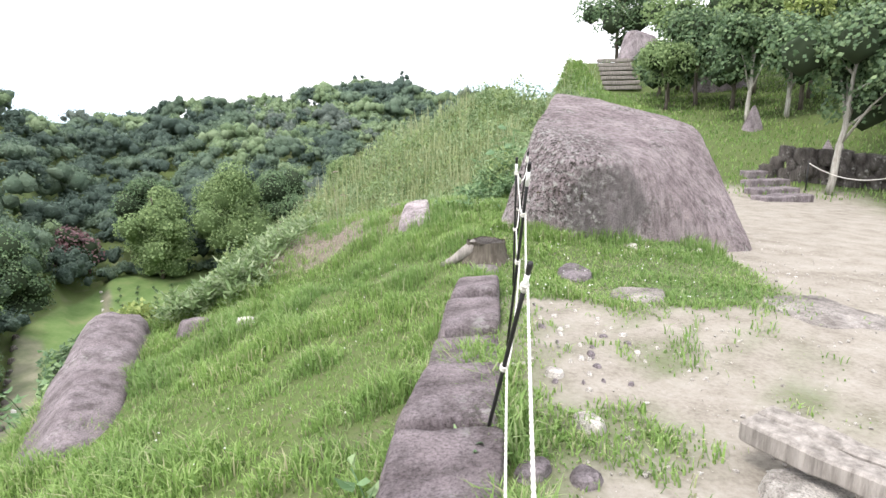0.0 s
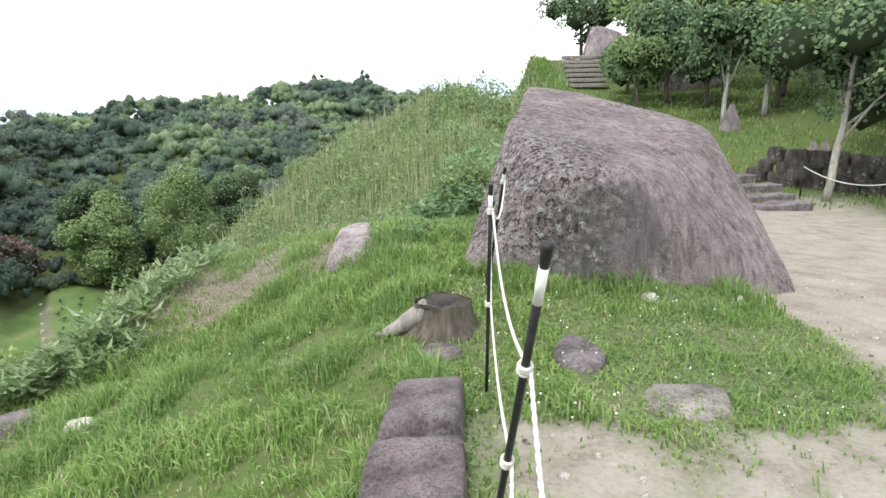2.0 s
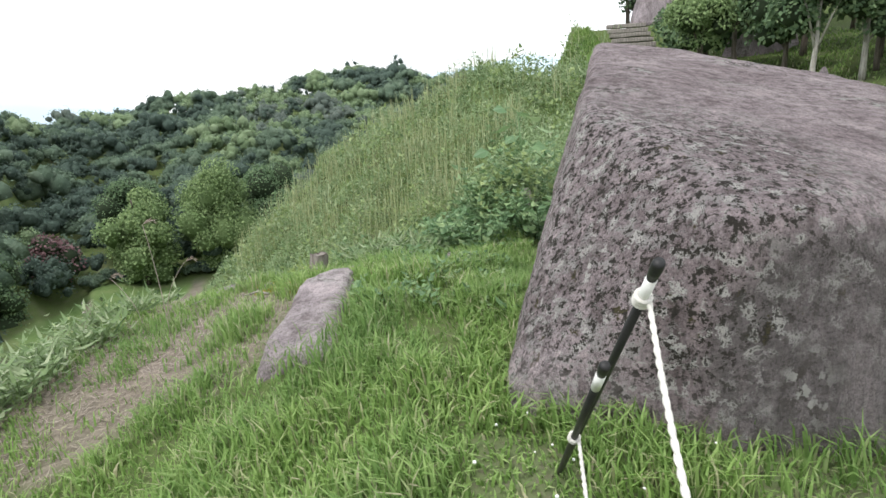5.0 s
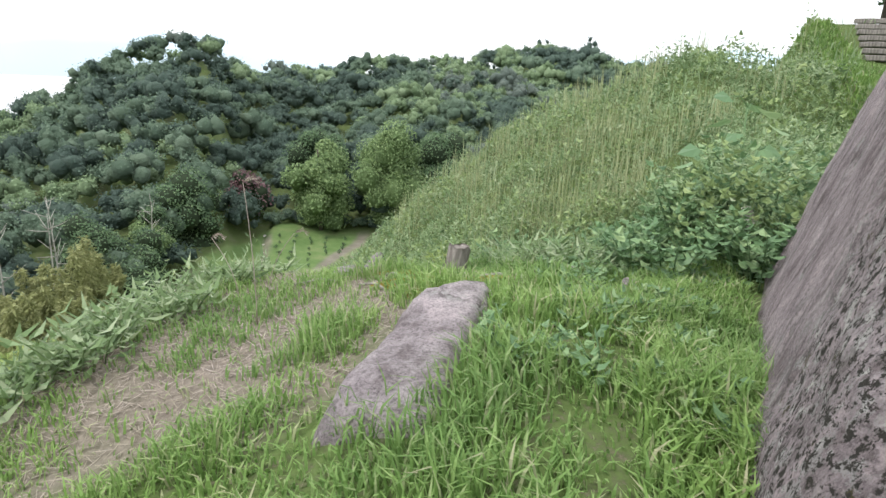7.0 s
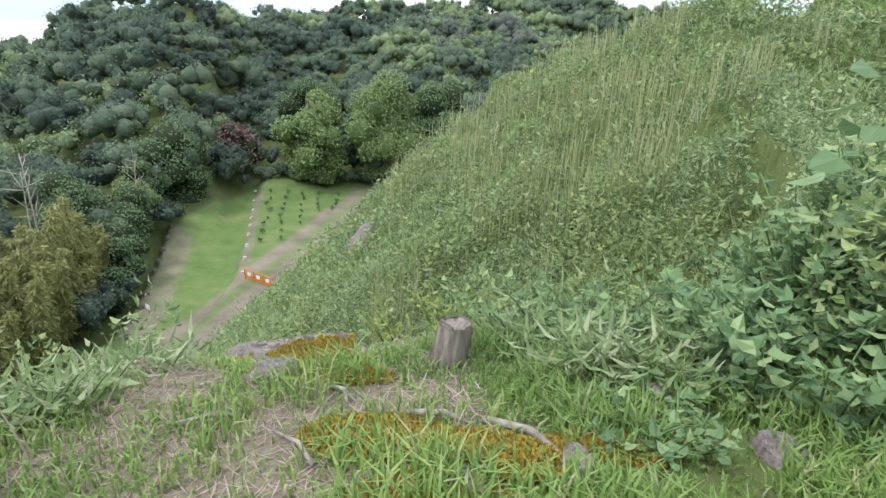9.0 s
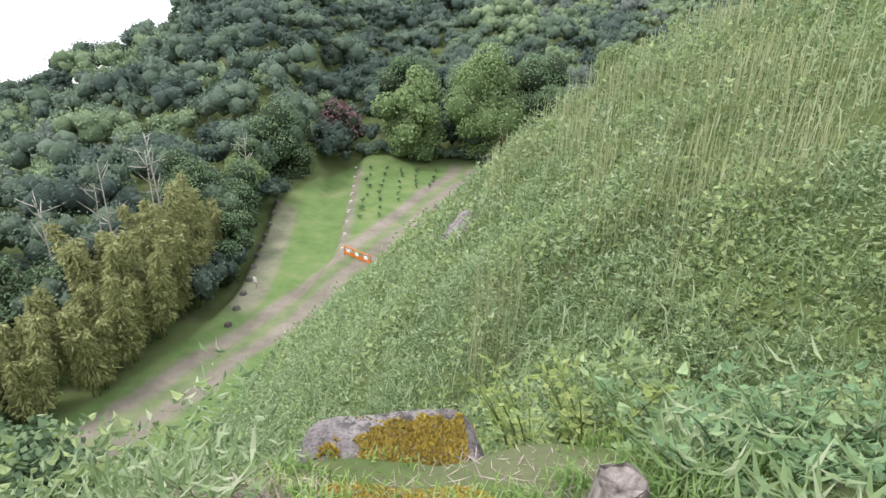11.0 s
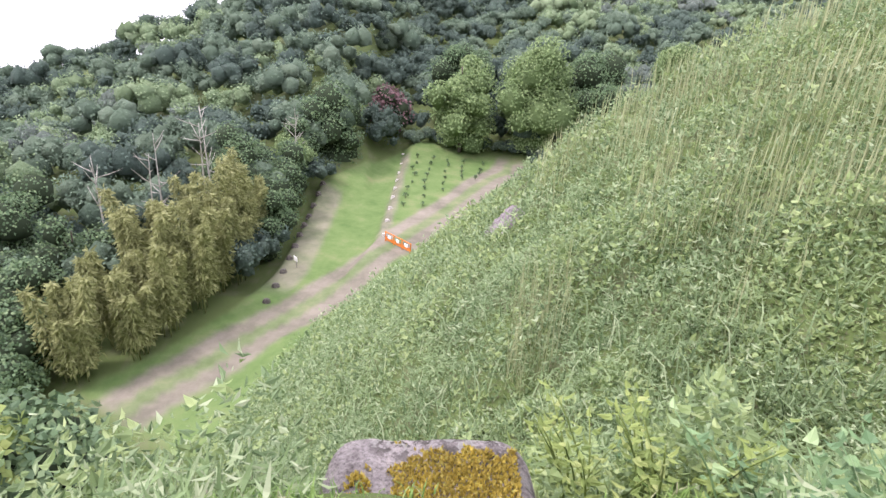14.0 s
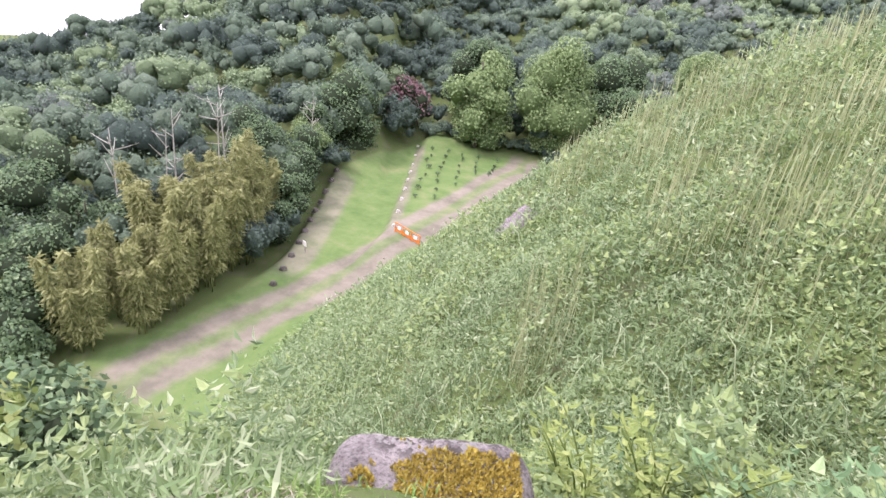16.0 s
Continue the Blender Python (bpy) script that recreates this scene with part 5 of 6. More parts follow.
# ---- timber rail on the path ----
def timber_beam(x, y, length, w, h, turn, z, label):
    bm = box_bm(length, w, h, None, 0.012)
    bmesh.ops.subdivide_edges(bm, edges=[e for e in bm.edges if e.calc_length() > 0.3], cuts=14)
    for v in bm.verts:
        v.co += Vector((0, noise.noise(v.co * 7) * 0.012, noise.noise(v.co * 6 + Vector((3, 1, 2))) * 0.014))
    ob = part("timber_beam", bm, TIMBER)
    ob.location, ob.rotation_euler = (x, y, z), (0, 0.02, turn)
    return tagged(ob, label, "beam", "weathered beams")


timber_beam(1.77, 1.70, 1.5, 0.13, 0.1, -1.0, 0.13, "weathered split timber beam resting on stones")
timber_beam(1.89, 1.78, 1.5, 0.12, 0.1, -1.0, 0.13, "weathered split timber beam resting on stones")
small_rock("stone", 1.5, 2.06, (0.42, 0.3, 0.2), PALEROCK, "pale stone carrying the timber beams", 0.2, 0.6, 140)
small_rock("stone", 2.1, 1.35, (0.5, 0.4, 0.2), PALEROCK, "pale stone carrying the timber beams", 0.2, 0.6, 141)


# ---- rope fence ----
def rope_arrays(a, b, sag, r=0.005, n=70):
    """Two strands twisted round each other, hanging between two ties."""
    a, b = np.array(a, float), np.array(b, float)
    t = np.linspace(0, 1, n * 3)
    p = a + (b - a) * t[:, None]
    p[:, 2] -= sag * 4 * t * (1 - t)
    side = unit(np.cross(b - a, [0, 0, 1.0]))
    L = np.linalg.norm(b - a)
    out = []
    for ph in (0, np.pi):
        w = t * L * 2 * np.pi / 0.055 + ph
        out.append(tube_arrays(p + (np.cos(w)[:, None] * side + np.sin(w)[:, None] * [0, 0, 1.0]) * r * 0.38, r * 0.8, 6))
    return merge(out)


def fence_post(base, top, ties, label, stub=False):
    base, top = np.array(base, float), np.array(top, float)
    e = holder("rope_post", *base, label, "post", "rope fence posts")
    d = unit(top - base)
    along = lambda s: base + (top - base) * s
    L = np.linalg.norm(top - base)
    arrays_part("pole", *tube_arrays(np.array([base - d * 0.1, along(0.3), along(0.7), top - d * 0.02]), 0.0095, 12), BLACKPOLE, e)
    arrays_part("cap", *tube_arrays(np.array([top - d * 0.05, top - d * 0.03, top - d * 0.008, top]), [0.0100, 0.0115, 0.0115, 0.0095], 14), BLACKPOLE, e, "black plastic cap")
    arrays_part("tape", *tube_arrays(np.array([top - d * 0.145, top - d * 0.055]), 0.0105, 12), WHITETAPE, e, "white reflective band")
    for s in ties:
        c = along(s)
        loops = []
        for k in range(3):
            a = np.linspace(0, 2 * np.pi, 17)
            n1 = perpendicular(d[None])[0]
            n2 = np.cross(d, n1)
            loops.append(tube_arrays(c + d * (k - 1) * 0.009 + 0.0135 * (np.cos(a)[:, None] * n1 + np.sin(a)[:, None] * n2), 0.005, 6))
        arrays_part("knot", *merge(loops), ROPE, e, "knot of white rope")
    return lambda s: along(s)


p0 = fence_post((-0.12, -0.8, gh(-0.12, -0.8)), (-0.06, -0.8, 1.0), (0.93, 0.5), "slim black fence post with white band and tied rope")
p1 = fence_post((0.19, 2.50, -0.03), (0.31, 1.93, 1.02), (0.90, 0.5), "slim leaning black fence post with a thick rope knot")
p2 = fence_post((0.43, 3.68, 0.0), (0.47, 3.08, 1.285), (0.765, 0.52), "tall leaning black fence post with white band")
p3 = fence_post((0.63, 5.03, 0.0), (0.614, 4.78, 1.20), (0.89, 0.48), "upright black fence post with white band and rope")
p4 = fence_post((0.88, 6.90, 0.0), (0.80, 5.94, 0.95), (0.55,), "short slanting black fence post in front of the boulder")
p5 = fence_post((0.89, 6.92, 0.0), (0.86, 5.84, 1.18), (0.92,), "slanting black fence pole with a frayed rope knot")
for k, (a, b, sag) in enumerate([(p0(0.93), p1(0.90), 0.12), (p0(0.5), p1(0.5), 0.10), (p1(0.90), p2(0.765), 0.14), (p1(0.5), p2(0.52), 0.12),
                                 (p2(0.765), p3(0.89), 0.14), (p2(0.52), p3(0.48), 0.10), (p3(0.89), p5(0.92), 0.12), (p3(0.48), p4(0.55), 0.06)]):
    v, f = rope_arrays(a + np.array([0.012, 0, 0]), b + np.array([0.012, 0, 0]), sag)
    ob = new("rope", raw_mesh("rope", v - a, f, ROPE, True))
    ob.location = a
    tagged(ob, "twisted white rope strung between fence posts", "rope", "fence ropes")


def stake(x, y, h):
    e = holder("stake", x, y, gh(x, y), "short thin stake carrying the path rope", "post", "path stakes")
    arrays_part("pole", *tube_arrays(np.array([[x, y, gh(x, y) - 0.1], [x, y, gh(x, y) + h]]), 0.02, 8), BLACKPOLE, e)
    return np.array([x, y, gh(x, y) + h - 0.05])


sk = [stake(9.9, 15.9, 0.8), stake(10.9, 14.2, 0.8), stake(12.4, 12.6, 0.8), stake(14.0, 11.0, 0.8)]
for a, b in zip(sk, sk[1:]):
    v, f = rope_arrays(a, b, 0.22, 0.012, 16)
    ob = new("rope", raw_mesh("rope", v - a, f, ROPE, True))
    ob.location = a
    tagged(ob, "thin pale rope sagging along the path edge", "rope", "path ropes")


# ---- plants ----
def plant(name, x, y, label, mat, stems=8, height=0.5, leaves=9, length=0.1, width=0.05, spread=0.25, lean=0.5, droop=0.3, category="plant", z=None):
    """Stems from one root with leaves set along them."""
    z = gh(x, y) if z is None else z
    e = holder(name, x, y, z, label, category)
    st, lv = [], []
    for _ in range(stems):
        a = rng.uniform(0, math.tau)
        d0 = spread * rng.random() ** 0.6
        h = height * rng.uniform(0.65, 1.1)
        ts = np.linspace(0, 1, 5)
        bx, by = x + d0 * math.cos(a), y + d0 * math.sin(a)
        pts = np.stack([bx + lean * h * ts ** 1.6 * math.cos(a), by + lean * h * ts ** 1.6 * math.sin(a), min(z, gh(bx, by)) - 0.03 + h * ts * (1 - 0.15 * ts)], 1)
        st.append(tube_arrays(pts, 0.004 + 0.005 * (1 - ts) * height, 4))
        u = np.clip(np.linspace(0.25, 1.0, leaves) + rng.uniform(-0.05, 0.05, leaves), 0, 1)
        p = np.stack([np.interp(u, ts, pts[:, k]) for k in range(3)], 1)
        ang = np.arange(leaves) * 2.4 + a
        al = unit(np.stack([np.cos(ang), np.sin(ang), rng.uniform(-droop, 0.55, leaves)], 1))
        side = unit(np.cross(al, np.array([0, 0, 1.0]) + 0.35 * rng.normal(size=(leaves, 3))))
        shape = heart_arrays if width > 0.45 * length else leaf_arrays
        lv.append(shape(p + al * 0.02, al, side, length * rng.uniform(0.6, 1.25, leaves), width * rng.uniform(0.7, 1.2, leaves), 0.35 + droop))
    arrays_part("stalk", *merge(st), mat, e)
    arrays_part("foliage", *merge(lv), mat, e, "", False)
    return e


def row_of(n, x0, x1, y0, y1):
    spots = [(rng.uniform(x0, x1), rng.uniform(y0, y1)) for _ in range(n)]
    return [(a, b) for a, b in spots if math.hypot(a + 2.2, b - 11.6) > 0.72]


for px, py in row_of(26, -3.5, -2.5, 9.4, 11.8):
    plant("bamboo_grass", px, py, "dwarf bamboo with long pale-edged leaves at the brow", BAMBOO_GRASS, 9, 0.26, 8, 0.17, 0.022, 0.16, 0.5, 0.25, "bamboo grass")
for px, py in row_of(18, -3.3, -2.35, 8.3, 10.0):
    plant("bamboo_grass", px, py, "dwarf bamboo spilling over the brow", BAMBOO_GRASS, 9, 0.32, 8, 0.17, 0.03, 0.2, 0.5, 0.2, "bamboo grass")
for px, py in row_of(22, -3.7, -2.6, 7.3, 8.7):
    plant("bamboo_grass", px, py, "dwarf bamboo thicket with broad pale leaves at the brow", BAMBOO_GRASS, 9, 0.36, 10, 0.19, 0.042, 0.2, 0.5, 0.2, "bamboo grass")
for px, py in row_of(9, -0.75, 0.35, 10.9, 11.7):
    plant("bamboo_grass", px, py, "dwarf bamboo with long leaves beside the stump", BAMBOO_GRASS, 8, 0.36, 8, 0.2, 0.024, 0.12, 0.45, 0.15, "bamboo grass")
for px, py in row_of(26, -3.6, 0.6, 12.2, 15.5):
    plant("bamboo_grass", px, py, "dwarf bamboo clump on the steep hillside", BAMBOO_GRASS, 10, 0.55, 9, 0.19, 0.026, 0.2, 0.45, 0.2, "bamboo grass")
for px, py in row_of(24, 0.5, 1.8, 10.9, 12.5):
    plant("broadleaf_plant", px, py, "leafy plant with large heart-shaped leaves by the boulder", BROAD, 7, 0.6, 13, 0.10, 0.08, 0.2, 0.4, 0.4)
for px, py in row_of(8, 1.0, 1.9, 12.0, 13.2):
    plant("broadleaf_plant", px, py, "tall bright plant with large heart-shaped leaves", BROAD, 7, 1.1, 17, 0.11, 0.09, 0.22, 0.3, 0.4)
for px, py in row_of(34, -0.6, 1.6, 11.4, 15.0):
    plant("vine_plant", px, py, "low vine with broad dull green leaves on the slope", BROAD, 7, 0.5, 11, 0.075, 0.055, 0.25, 0.5, 0.4)
for px, py in row_of(16, -1.7, 0.2, 11.9, 13.6):
    plant("vine_plant", px, py, "low vine with broad dull green leaves below the brow", BROAD, 7, 0.55, 11, 0.072, 0.052, 0.25, 0.5, 0.4)
for px, py in ((-1.55, 12.5), (-1.35, 12.9), (-1.85, 12.9), (-1.2, 12.45)):
    plant("shrub", px, py, "yellow-green shrub with oval leaves below the mossy rock", YELLOW, 10, 0.95, 14, 0.075, 0.042, 0.22, 0.3, 0.2, "shrub")
for px, py in row_of(26, -4.6, 2.2, 13.0, 19.0):
    plant("weed", px, py, "tall leafy weed on the steep hillside", WEED, 8, 0.8, 14, 0.13, 0.035, 0.2, 0.35, 0.3, "weed")
for px, py in row_of(12, -6.6, -4.6, 5.6, 9.2):
    plant("bush_plant", px, py, "leafy green bush growing below the grass slope", BROAD, 9, 0.95, 10, 0.13, 0.09, 0.3, 0.5, 0.3, "bush")
for px, py in row_of(26, 0.0, 1.15, 8.2, 11.2):
    plant("broadleaf_weed", px, py, "low broad-leaved weed in the grass", BROAD, 6, 0.2, 8, 0.06, 0.042, 0.14, 0.6, 0.3, "weed")
for px, py in ((0.0, 2.55), (-0.28, 2.15), (-0.38, 1.75)):
    plant("weed", px, py, "broad-leaved weed growing against the kerb", BROAD, 6, 0.3, 6, 0.12, 0.075, 0.1, 0.6, 0.3, "weed")


def fern(x, y, size):
    """A crown of arching fronds, each with paired leaflets that shorten to the tip."""
    z = gh(x, y)
    e = holder("fern", x, y, z, "green fern with arching feathery fronds on the hillside", "fern", "hillside ferns")
    stems, leaflets = [], []
    for k in range(7):
        a = k * math.tau / 7 + rng.uniform(-0.3, 0.3)
        out = np.array([math.cos(a), math.sin(a), 0])
        L = size * rng.uniform(0.8, 1.15)
        ts = np.linspace(0, 1, 12)
        pts = np.array([x, y, z]) + out * (L * 0.85 * ts)[:, None] + np.array([0, 0, 1.0]) * (L * (0.95 * ts - 0.62 * ts ** 2) + 0.25)[:, None]
        stems.append(tube_arrays(np.vstack([[x, y, z - 0.03], pts]), 0.004, 4))
        across = np.array([-out[1], out[0], 0])
        for sgn in (-1, 1):
            al = unit(across * sgn + out * 0.45 + rng.normal(0, 0.08, (12, 3)) + [0, 0, -0.1])
            side = unit(np.cross(al, np.tile([0, 0, 1.0], (12, 1)) + 0.2 * rng.normal(size=(12, 3))))
            leaflets.append(leaf_arrays(pts, al, side, L * 0.34 * (1.08 - ts), L * 0.085, 0.3))
    arrays_part("stalk", *merge(stems), VINE, e)
    arrays_part("foliage", *merge(leaflets), VINE, e, "", False)


for px, py in row_of(16, -1.2, 1.4, 12.4, 15.5) + row_of(6, -3.6, -1.6, 12.4, 13.8):
    fern(px, py, rng.uniform(0.4, 0.6))


def large_leaf_sapling(x, y, height):
    """A young tree with a few very large heart-shaped leaves on long stalks."""
    z = gh(x, y)
    e = holder("sapling", x, y, z, "young tree with very large heart-shaped bright leaves", "sapling")
    stems = [tube_arrays(np.array([[x, y, z - 0.05], [x + 0.03, y, z + height * 0.5], [x - 0.02, y, z + height]]), [0.022, 0.016, 0.008], 7)]
    tips, ways = [], []
    for k in range(13):
        a, h = 2.4 * k, z + height * (0.35 + 0.65 * k / 12)
        d = np.array([math.cos(a), math.sin(a), 0.25])
        tip = np.array([x, y, h]) + d * rng.uniform(0.14, 0.26)
        stems.append(tube_arrays(np.array([[x, y, h - 0.05], (np.array([x, y, h]) + tip) / 2 + [0, 0, 0.03], tip]), 0.006, 5))
        tips.append(tip)
        ways.append(d + np.array([0, 0, rng.uniform(-0.9, -0.3)]))
    al = unit(np.array(ways))
    side = unit(np.cross(al, np.tile([0, 0, 1.0], (13, 1)) + 0.3 * rng.normal(size=(13, 3))))
    arrays_part("stem", *merge(stems), BROAD, e)
    arrays_part("foliage", *heart_arrays(np.array(tips), al, side, rng.uniform(0.2, 0.32, 13), rng.uniform(0.2, 0.28, 13), 0.35), BROAD, e, "", False)


large_leaf_sapling(1.28, 12.35, 0.85)
large_leaf_sapling(1.6, 13.2, 1.3)


def seed_stalk(x, y, h, lx):
    z = gh(x, y)
    e = holder("grass_stalk", x, y, z, "tall dry grass stalk with a bent seed head", "grass stalk")
    ts = np.linspace(0, 1, 8)
    pts = np.stack([x + lx * ts ** 2, y + 0 * ts, z + h * ts], 1)
    arrays_part("stem", *tube_arrays(pts, 0.004 * (1 - 0.5 * ts), 5), DRY, e)
    n = 26
    u = rng.random(n)
    p = pts[-1] + np.stack([0.09 * u, 0 * u, 0.03 * np.sin(3 * u)], 1)
    al = unit(np.stack([np.full(n, 0.8), rng.normal(0, 0.3, n), rng.normal(0.2, 0.3, n)], 1))
    arrays_part("seed_head", *leaf_arrays(p, al, perpendicular(al), 0.04, 0.008), DRY, e, "", False)


seed_stalk(-1.68, 9.2, 0.9, -0.06)
seed_stalk(-2.1, 9.6, 0.45, -0.2)
seed_stalk(-1.95, 9.75, 0.5, 0.22)


# ---- grass of the banks, dry stalks, moss, clover ----
def blades_patch(name, x, y, h, w, droop, mat, label, category="grass"):
    z = ground_height(x, y) - 0.01
    d = unit(random_dirs(len(x)) * np.array([1, 1, 0]) + [1e-3, 0, 0])
    v, f = blade_arrays(np.stack([x, y, z], 1), d, h, w, droop)
    tagged(new(name, raw_mesh(name, v, f, mat)), label, category, kind="stuff")


def bank_grass():
    n = 32000
    x, y = rng.uniform(4.5, 20, n), 8 + 34 * rng.random(n) ** 1.3
    keep = (slope_hill(x, y) > terrace(x, y) - 0.4) | (sand_weight(x, y) < 0.25)
    keep &= boulder_clear(x, y) & ~((x > 9.6) & (x < 12.9) & (y > 35.6) & (y < 43)) & (rng.random(n) < 0.35 + 0.65 * step(0.35, 0.6, fbm(x / 1.2, y / 1.2, 71)))
    x, y = x[keep], y[keep]
    blades_patch("bank_grass", x, y, rng.uniform(0.06, 0.2, len(x)), 0.018 + 0.0011 * y, rng.uniform(0.2, 0.9, len(x)), GRASS, "short rough grass on the wooded bank")


bank_grass()


def boulder_grass():
    n = 11000
    x, y = rng.uniform(0.55, 1.4, n), rng.uniform(7.0, 11.4, n)
    keep = boulder_clear(x, y)
    x, y = x[keep], y[keep]
    blades_patch("boulder_grass", x, y, rng.uniform(0.05, 0.2, len(x)) * (0.6 + 0.8 * fbm(x / 0.4, y / 0.4, 77)), rng.uniform(0.008, 0.017, len(x)), rng.uniform(0.2, 0.9, len(x)), GRASS, "bright grass growing against the foot of the boulder")


boulder_grass()


def short_grass():
    n = 24000
    x, y = rng.uniform(-4.2, 0.2, n), rng.uniform(6.6, 11.2, n)
    keep = on_terrace(x, y) & (rng.random(n) < 1.1 - 0.9 * thatch_weight(x, y)) & (np.hypot((x + 0.4) / 0.35, (y - 8.66) / 0.8) > 1)
    x, y = x[keep], y[keep]
    blades_patch("short_grass", x, y, rng.uniform(0.03, 0.12, len(x)), rng.uniform(0.007, 0.014, len(x)), rng.uniform(0.3, 0.9, len(x)), GRASS, "short bright grass between the taller tufts")
    n = 16000
    x, y = rng.uniform(0.4, 3.6, n), rng.uniform(4.3, 7.4, n)
    keep = boulder_clear(x, y) & (rng.random(n) < 1.05 - sand_weight(x, y))
    x, y = x[keep], y[keep]
    blades_patch("trodden_grass", x, y, rng.uniform(0.02, 0.07, len(x)), rng.uniform(0.008, 0.016, len(x)), rng.uniform(0.4, 1.0, len(x)), GRASS, "short trodden grass before the boulder")


short_grass()


def gravel():
    """Loose grit and small stones on the worn sandy ground."""
    n = 5200
    x, y = rng.uniform(0.4, 5.0, n), 1.2 + 8.5 * rng.random(n) ** 1.4
    keep = (sand_weight(x, y) > 0.35) & (fbm(x / 0.5, y / 0.5, 81) > 0.42) & boulder_clear(x, y)
    x, y = x[keep], y[keep]
    rad = 0.003 + 0.013 * rng.random(len(x)) ** 4
    v, f = lump_arrays(np.stack([x, y, ground_height(x, y) + 0.1 * rad], 1), rad, 0.25)
    tagged(new("gravel", raw_mesh("gravel", v, f, PALEROCK)), "pale grit and small stones on sandy ground", "gravel", kind="stuff")


gravel()


def ridge_grass():
    n = 9000
    x, y = rng.uniform(6.4, 9.6, n), rng.uniform(24, 42, n)
    keep = slope_hill(x, y) > mound(x, y)
    x, y = x[keep], y[keep]
    blades_patch("ridge_grass", x, y, rng.uniform(0.15, 0.45, len(x)), 0.05, rng.uniform(0.2, 0.9, len(x)), GRASS, "tall grass on the bank beside the timber steps")


ridge_grass()


def hillside_stalks():
    x, y, r = scatter(4200, 11, 34, -16, 20)
    z = ground_height(x, y)
    keep = (mound(x, y) > terrace(x, y)) & (z > -9) & (fbm(x / 2.5, y / 2.5, 73) > 0.47) & boulder_clear(x, y)
    x, y, r = x[keep], y[keep], r[keep]
    n = len(x)
    blades_patch("hillside_stalks", x, y, rng.uniform(0.9, 1.75, n), 0.007 + 0.0009 * r, rng.uniform(0.03, 0.2, n), STALK, "thin pale stalks standing above the hillside weeds", "stalks")
    x, y, r = scatter(6500, 3.5, 40, -20, 45)
    keep = (mound(x, y) > terrace(x, y) - 0.2) & (ground_height(x, y) > -17) & boulder_clear(x, y)
    x, y, r = x[keep], y[keep], r[keep]
    n = len(x)
    blades_patch("hillside_grass", x, y, rng.uniform(0.4, 1.0, n), 0.012 + 0.0014 * r, rng.uniform(0.5, 1.0, n), WEED, "long grass leaves among the hillside weeds")


hillside_stalks()


def thatch():
    n = 26000
    x, y = rng.uniform(-4, 0.4, n), rng.uniform(7.4, 11.6, n)
    keep = (rng.random(n) < thatch_weight(x, y)) & on_terrace(x, y)
    x, y = x[keep], y[keep]
    z = ground_height(x, y) + 0.004
    al = unit(random_dirs(len(x)) * [1, 1, 0.12])
    v, f = leaf_arrays(np.stack([x, y, z], 1), al, unit(np.cross(al, [0, 0, 1.0])), rng.uniform(0.04, 0.16, len(x)), rng.uniform(0.003, 0.007, len(x)), 0.1)
    tagged(new("dry_thatch", raw_mesh("dry_thatch", v, f, DRY)), "dry brown cut stems lying on bare soil", "thatch", kind="stuff")


thatch()


def moss_patch(x, y, rx, ry, n, label):
    """A cushion of short mossy tips."""
    a, d = rng.uniform(0, math.tau, n), rng.random(n) ** 0.5
    px, py = x + rx * d * np.cos(a), y + ry * d * np.sin(a)
    z = ground_height(px, py) + 0.05 * (1 - d ** 2) * fbm(px * 8, py * 8, 5)
    al = unit(random_dirs(n) * 0.7 + [0, 0, 0.9])
    v, f = leaf_arrays(np.stack([px, py, z], 1), al, perpendicular(al), 0.028, 0.014)
    tagged(new("moss", raw_mesh("moss", v, f, MOSS)), label, "moss", kind="stuff")


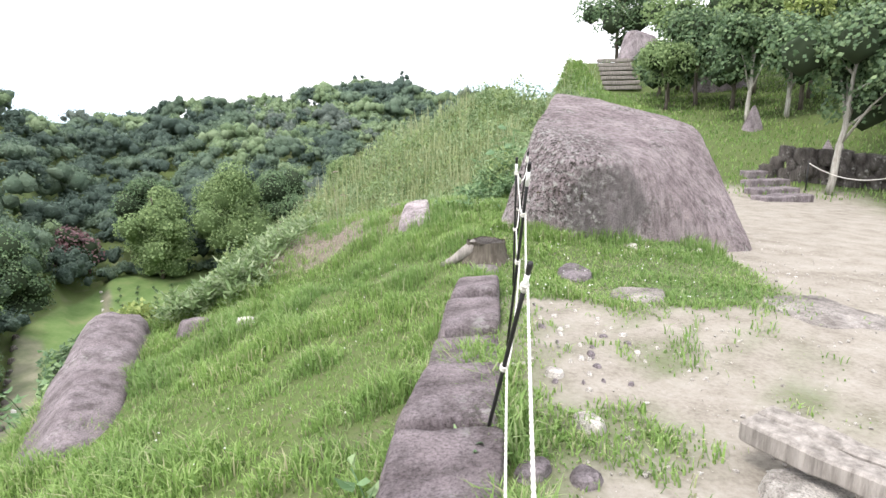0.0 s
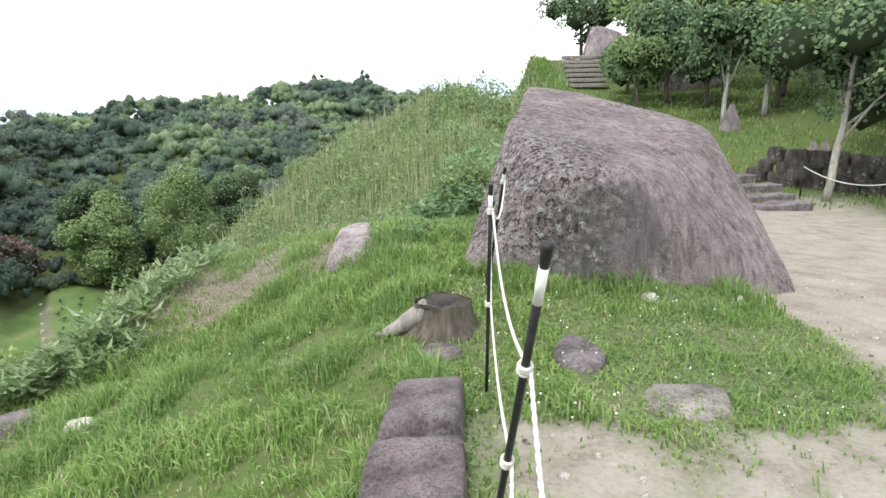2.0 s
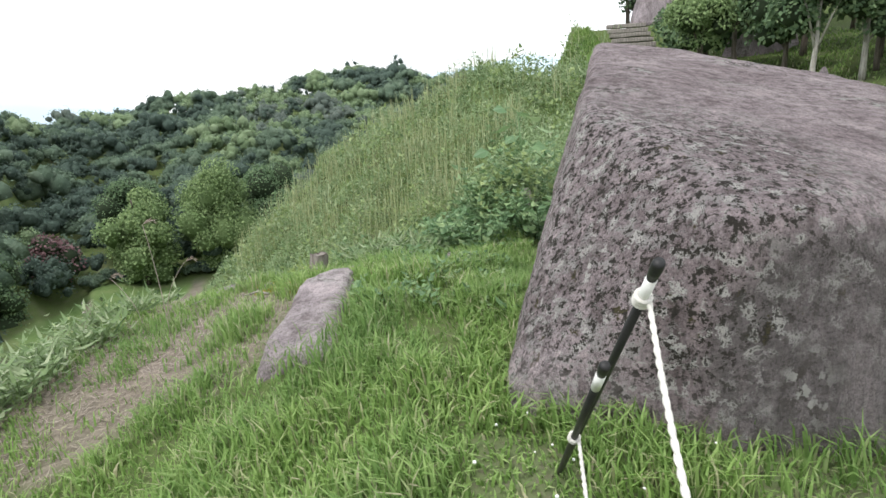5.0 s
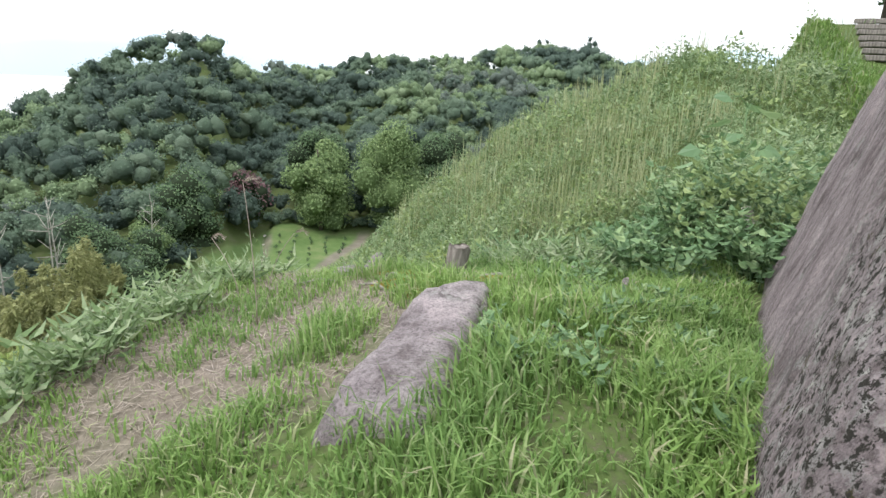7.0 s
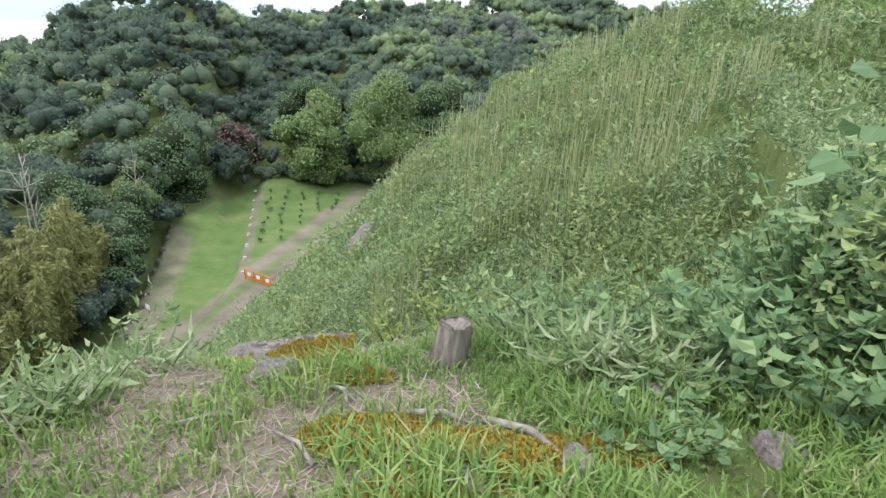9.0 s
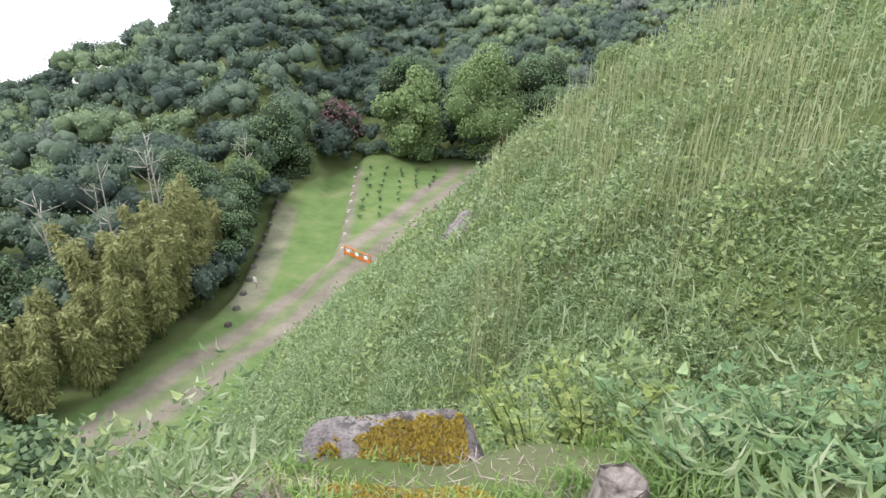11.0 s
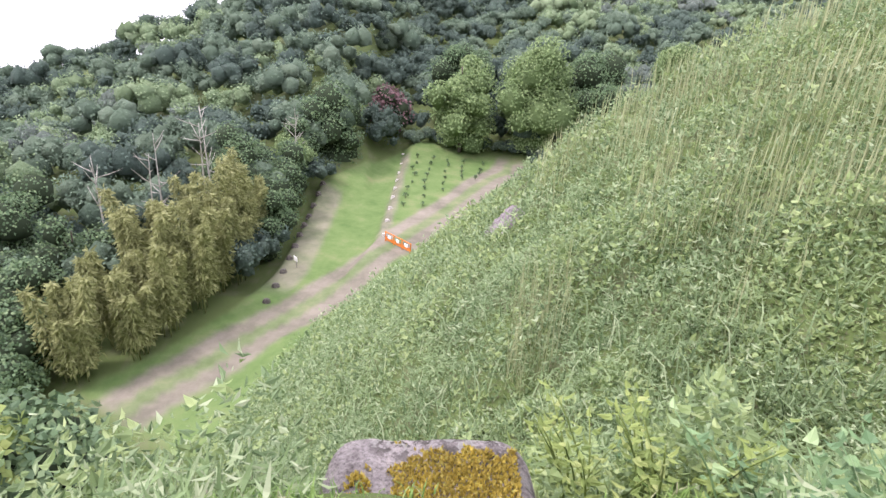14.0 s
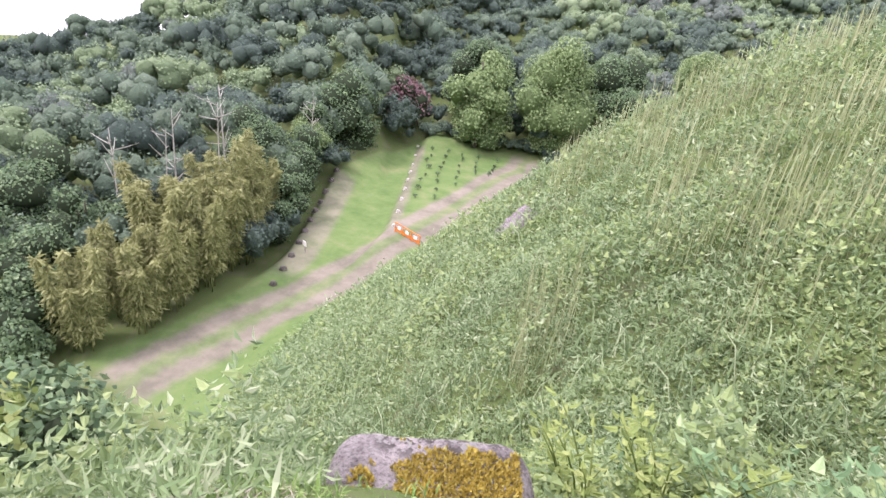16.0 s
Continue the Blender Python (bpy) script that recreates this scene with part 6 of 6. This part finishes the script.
MOSS = foliage("yellow_moss", [(0.0, (0.22, 0.165, 0.03)), (0.5, (0.40, 0.30, 0.05)), (0.85, (0.52, 0.41, 0.08)), (1.0, (0.46, 0.45, 0.14))], 5.0, (0.27, 0.21, 0.06), 0.2)
for mx, my, mrx, mry, mn in ((-1.75, 11.0, 0.42, 0.22, 7000), (-1.4, 10.75, 0.3, 0.15, 3000), (-0.6, 9.75, 0.3, 0.2, 4000), (-0.45, 10.1, 0.35, 0.18, 4000), (-0.95, 10.15, 0.35, 0.2, 3000), (-0.05, 10.25, 0.22, 0.12, 2000)):
    moss_patch(mx, my, mrx, mry, mn, "cushion of yellow-green moss on the turf")


def rock_moss():
    """Moss grown over the top of the rock at the brow."""
    n = 26000
    px, py = rng.uniform(-2.9, -1.6, n), rng.uniform(11.0, 12.2, n)
    u, w = (px + 2.2) * 0.87 + (py - 11.63) * 0.5, -(px + 2.2) * 0.5 + (py - 11.63) * 0.87
    keep = (u < 0.46) & (w < 0.42 - 0.42 * fbm(u * 4, w * 4, 9)) & (w > -0.55) & (u > -0.52 + 0.5 * fbm(u * 5, w * 5, 19) + 0.3 * w)
    px, py = px[keep], py[keep]
    tree_top = mossy_top(px, py)
    al = unit(random_dirs(len(px)) * 0.7 + [0, 0, 0.9])
    v, f = leaf_arrays(np.stack([px, py, tree_top], 1), al, perpendicular(al), 0.03, 0.015)
    tagged(new("moss", raw_mesh("moss", v, f, MOSS)), "thick yellow moss cushion on the brow rock", "moss", kind="stuff")


def mossy_top(px, py):
    bpy.context.view_layer.update()
    out = []
    for a, b in zip(px, py):
        hit, loc, _, _ = mossy.ray_cast(Vector((a, b, 3)) - mossy.location, Vector((0, 0, -1)))
        out.append(loc.z - 0.004 if hit else -1.0)
    return np.array(out)


rock_moss()


def clover():
    n = 80
    x, y = np.concatenate([rng.uniform(0.5, 2.6, n), rng.uniform(-2.2, -0.4, n // 2)]), np.concatenate([rng.uniform(4.6, 7.0, n), rng.uniform(3.2, 7.0, n // 2)])
    z = ground_height(x, y) + rng.uniform(0.06, 0.12, len(x))
    v, f = core_arrays(np.stack([x, y, z], 1), rng.uniform(0.004, 0.008, len(x)), 1.0)
    tagged(new("clover_flowers", raw_mesh("clover_flowers", v, f, WHITETAPE, True)), "small white clover flowers dotted in the grass", "flowers", kind="stuff")


clover()
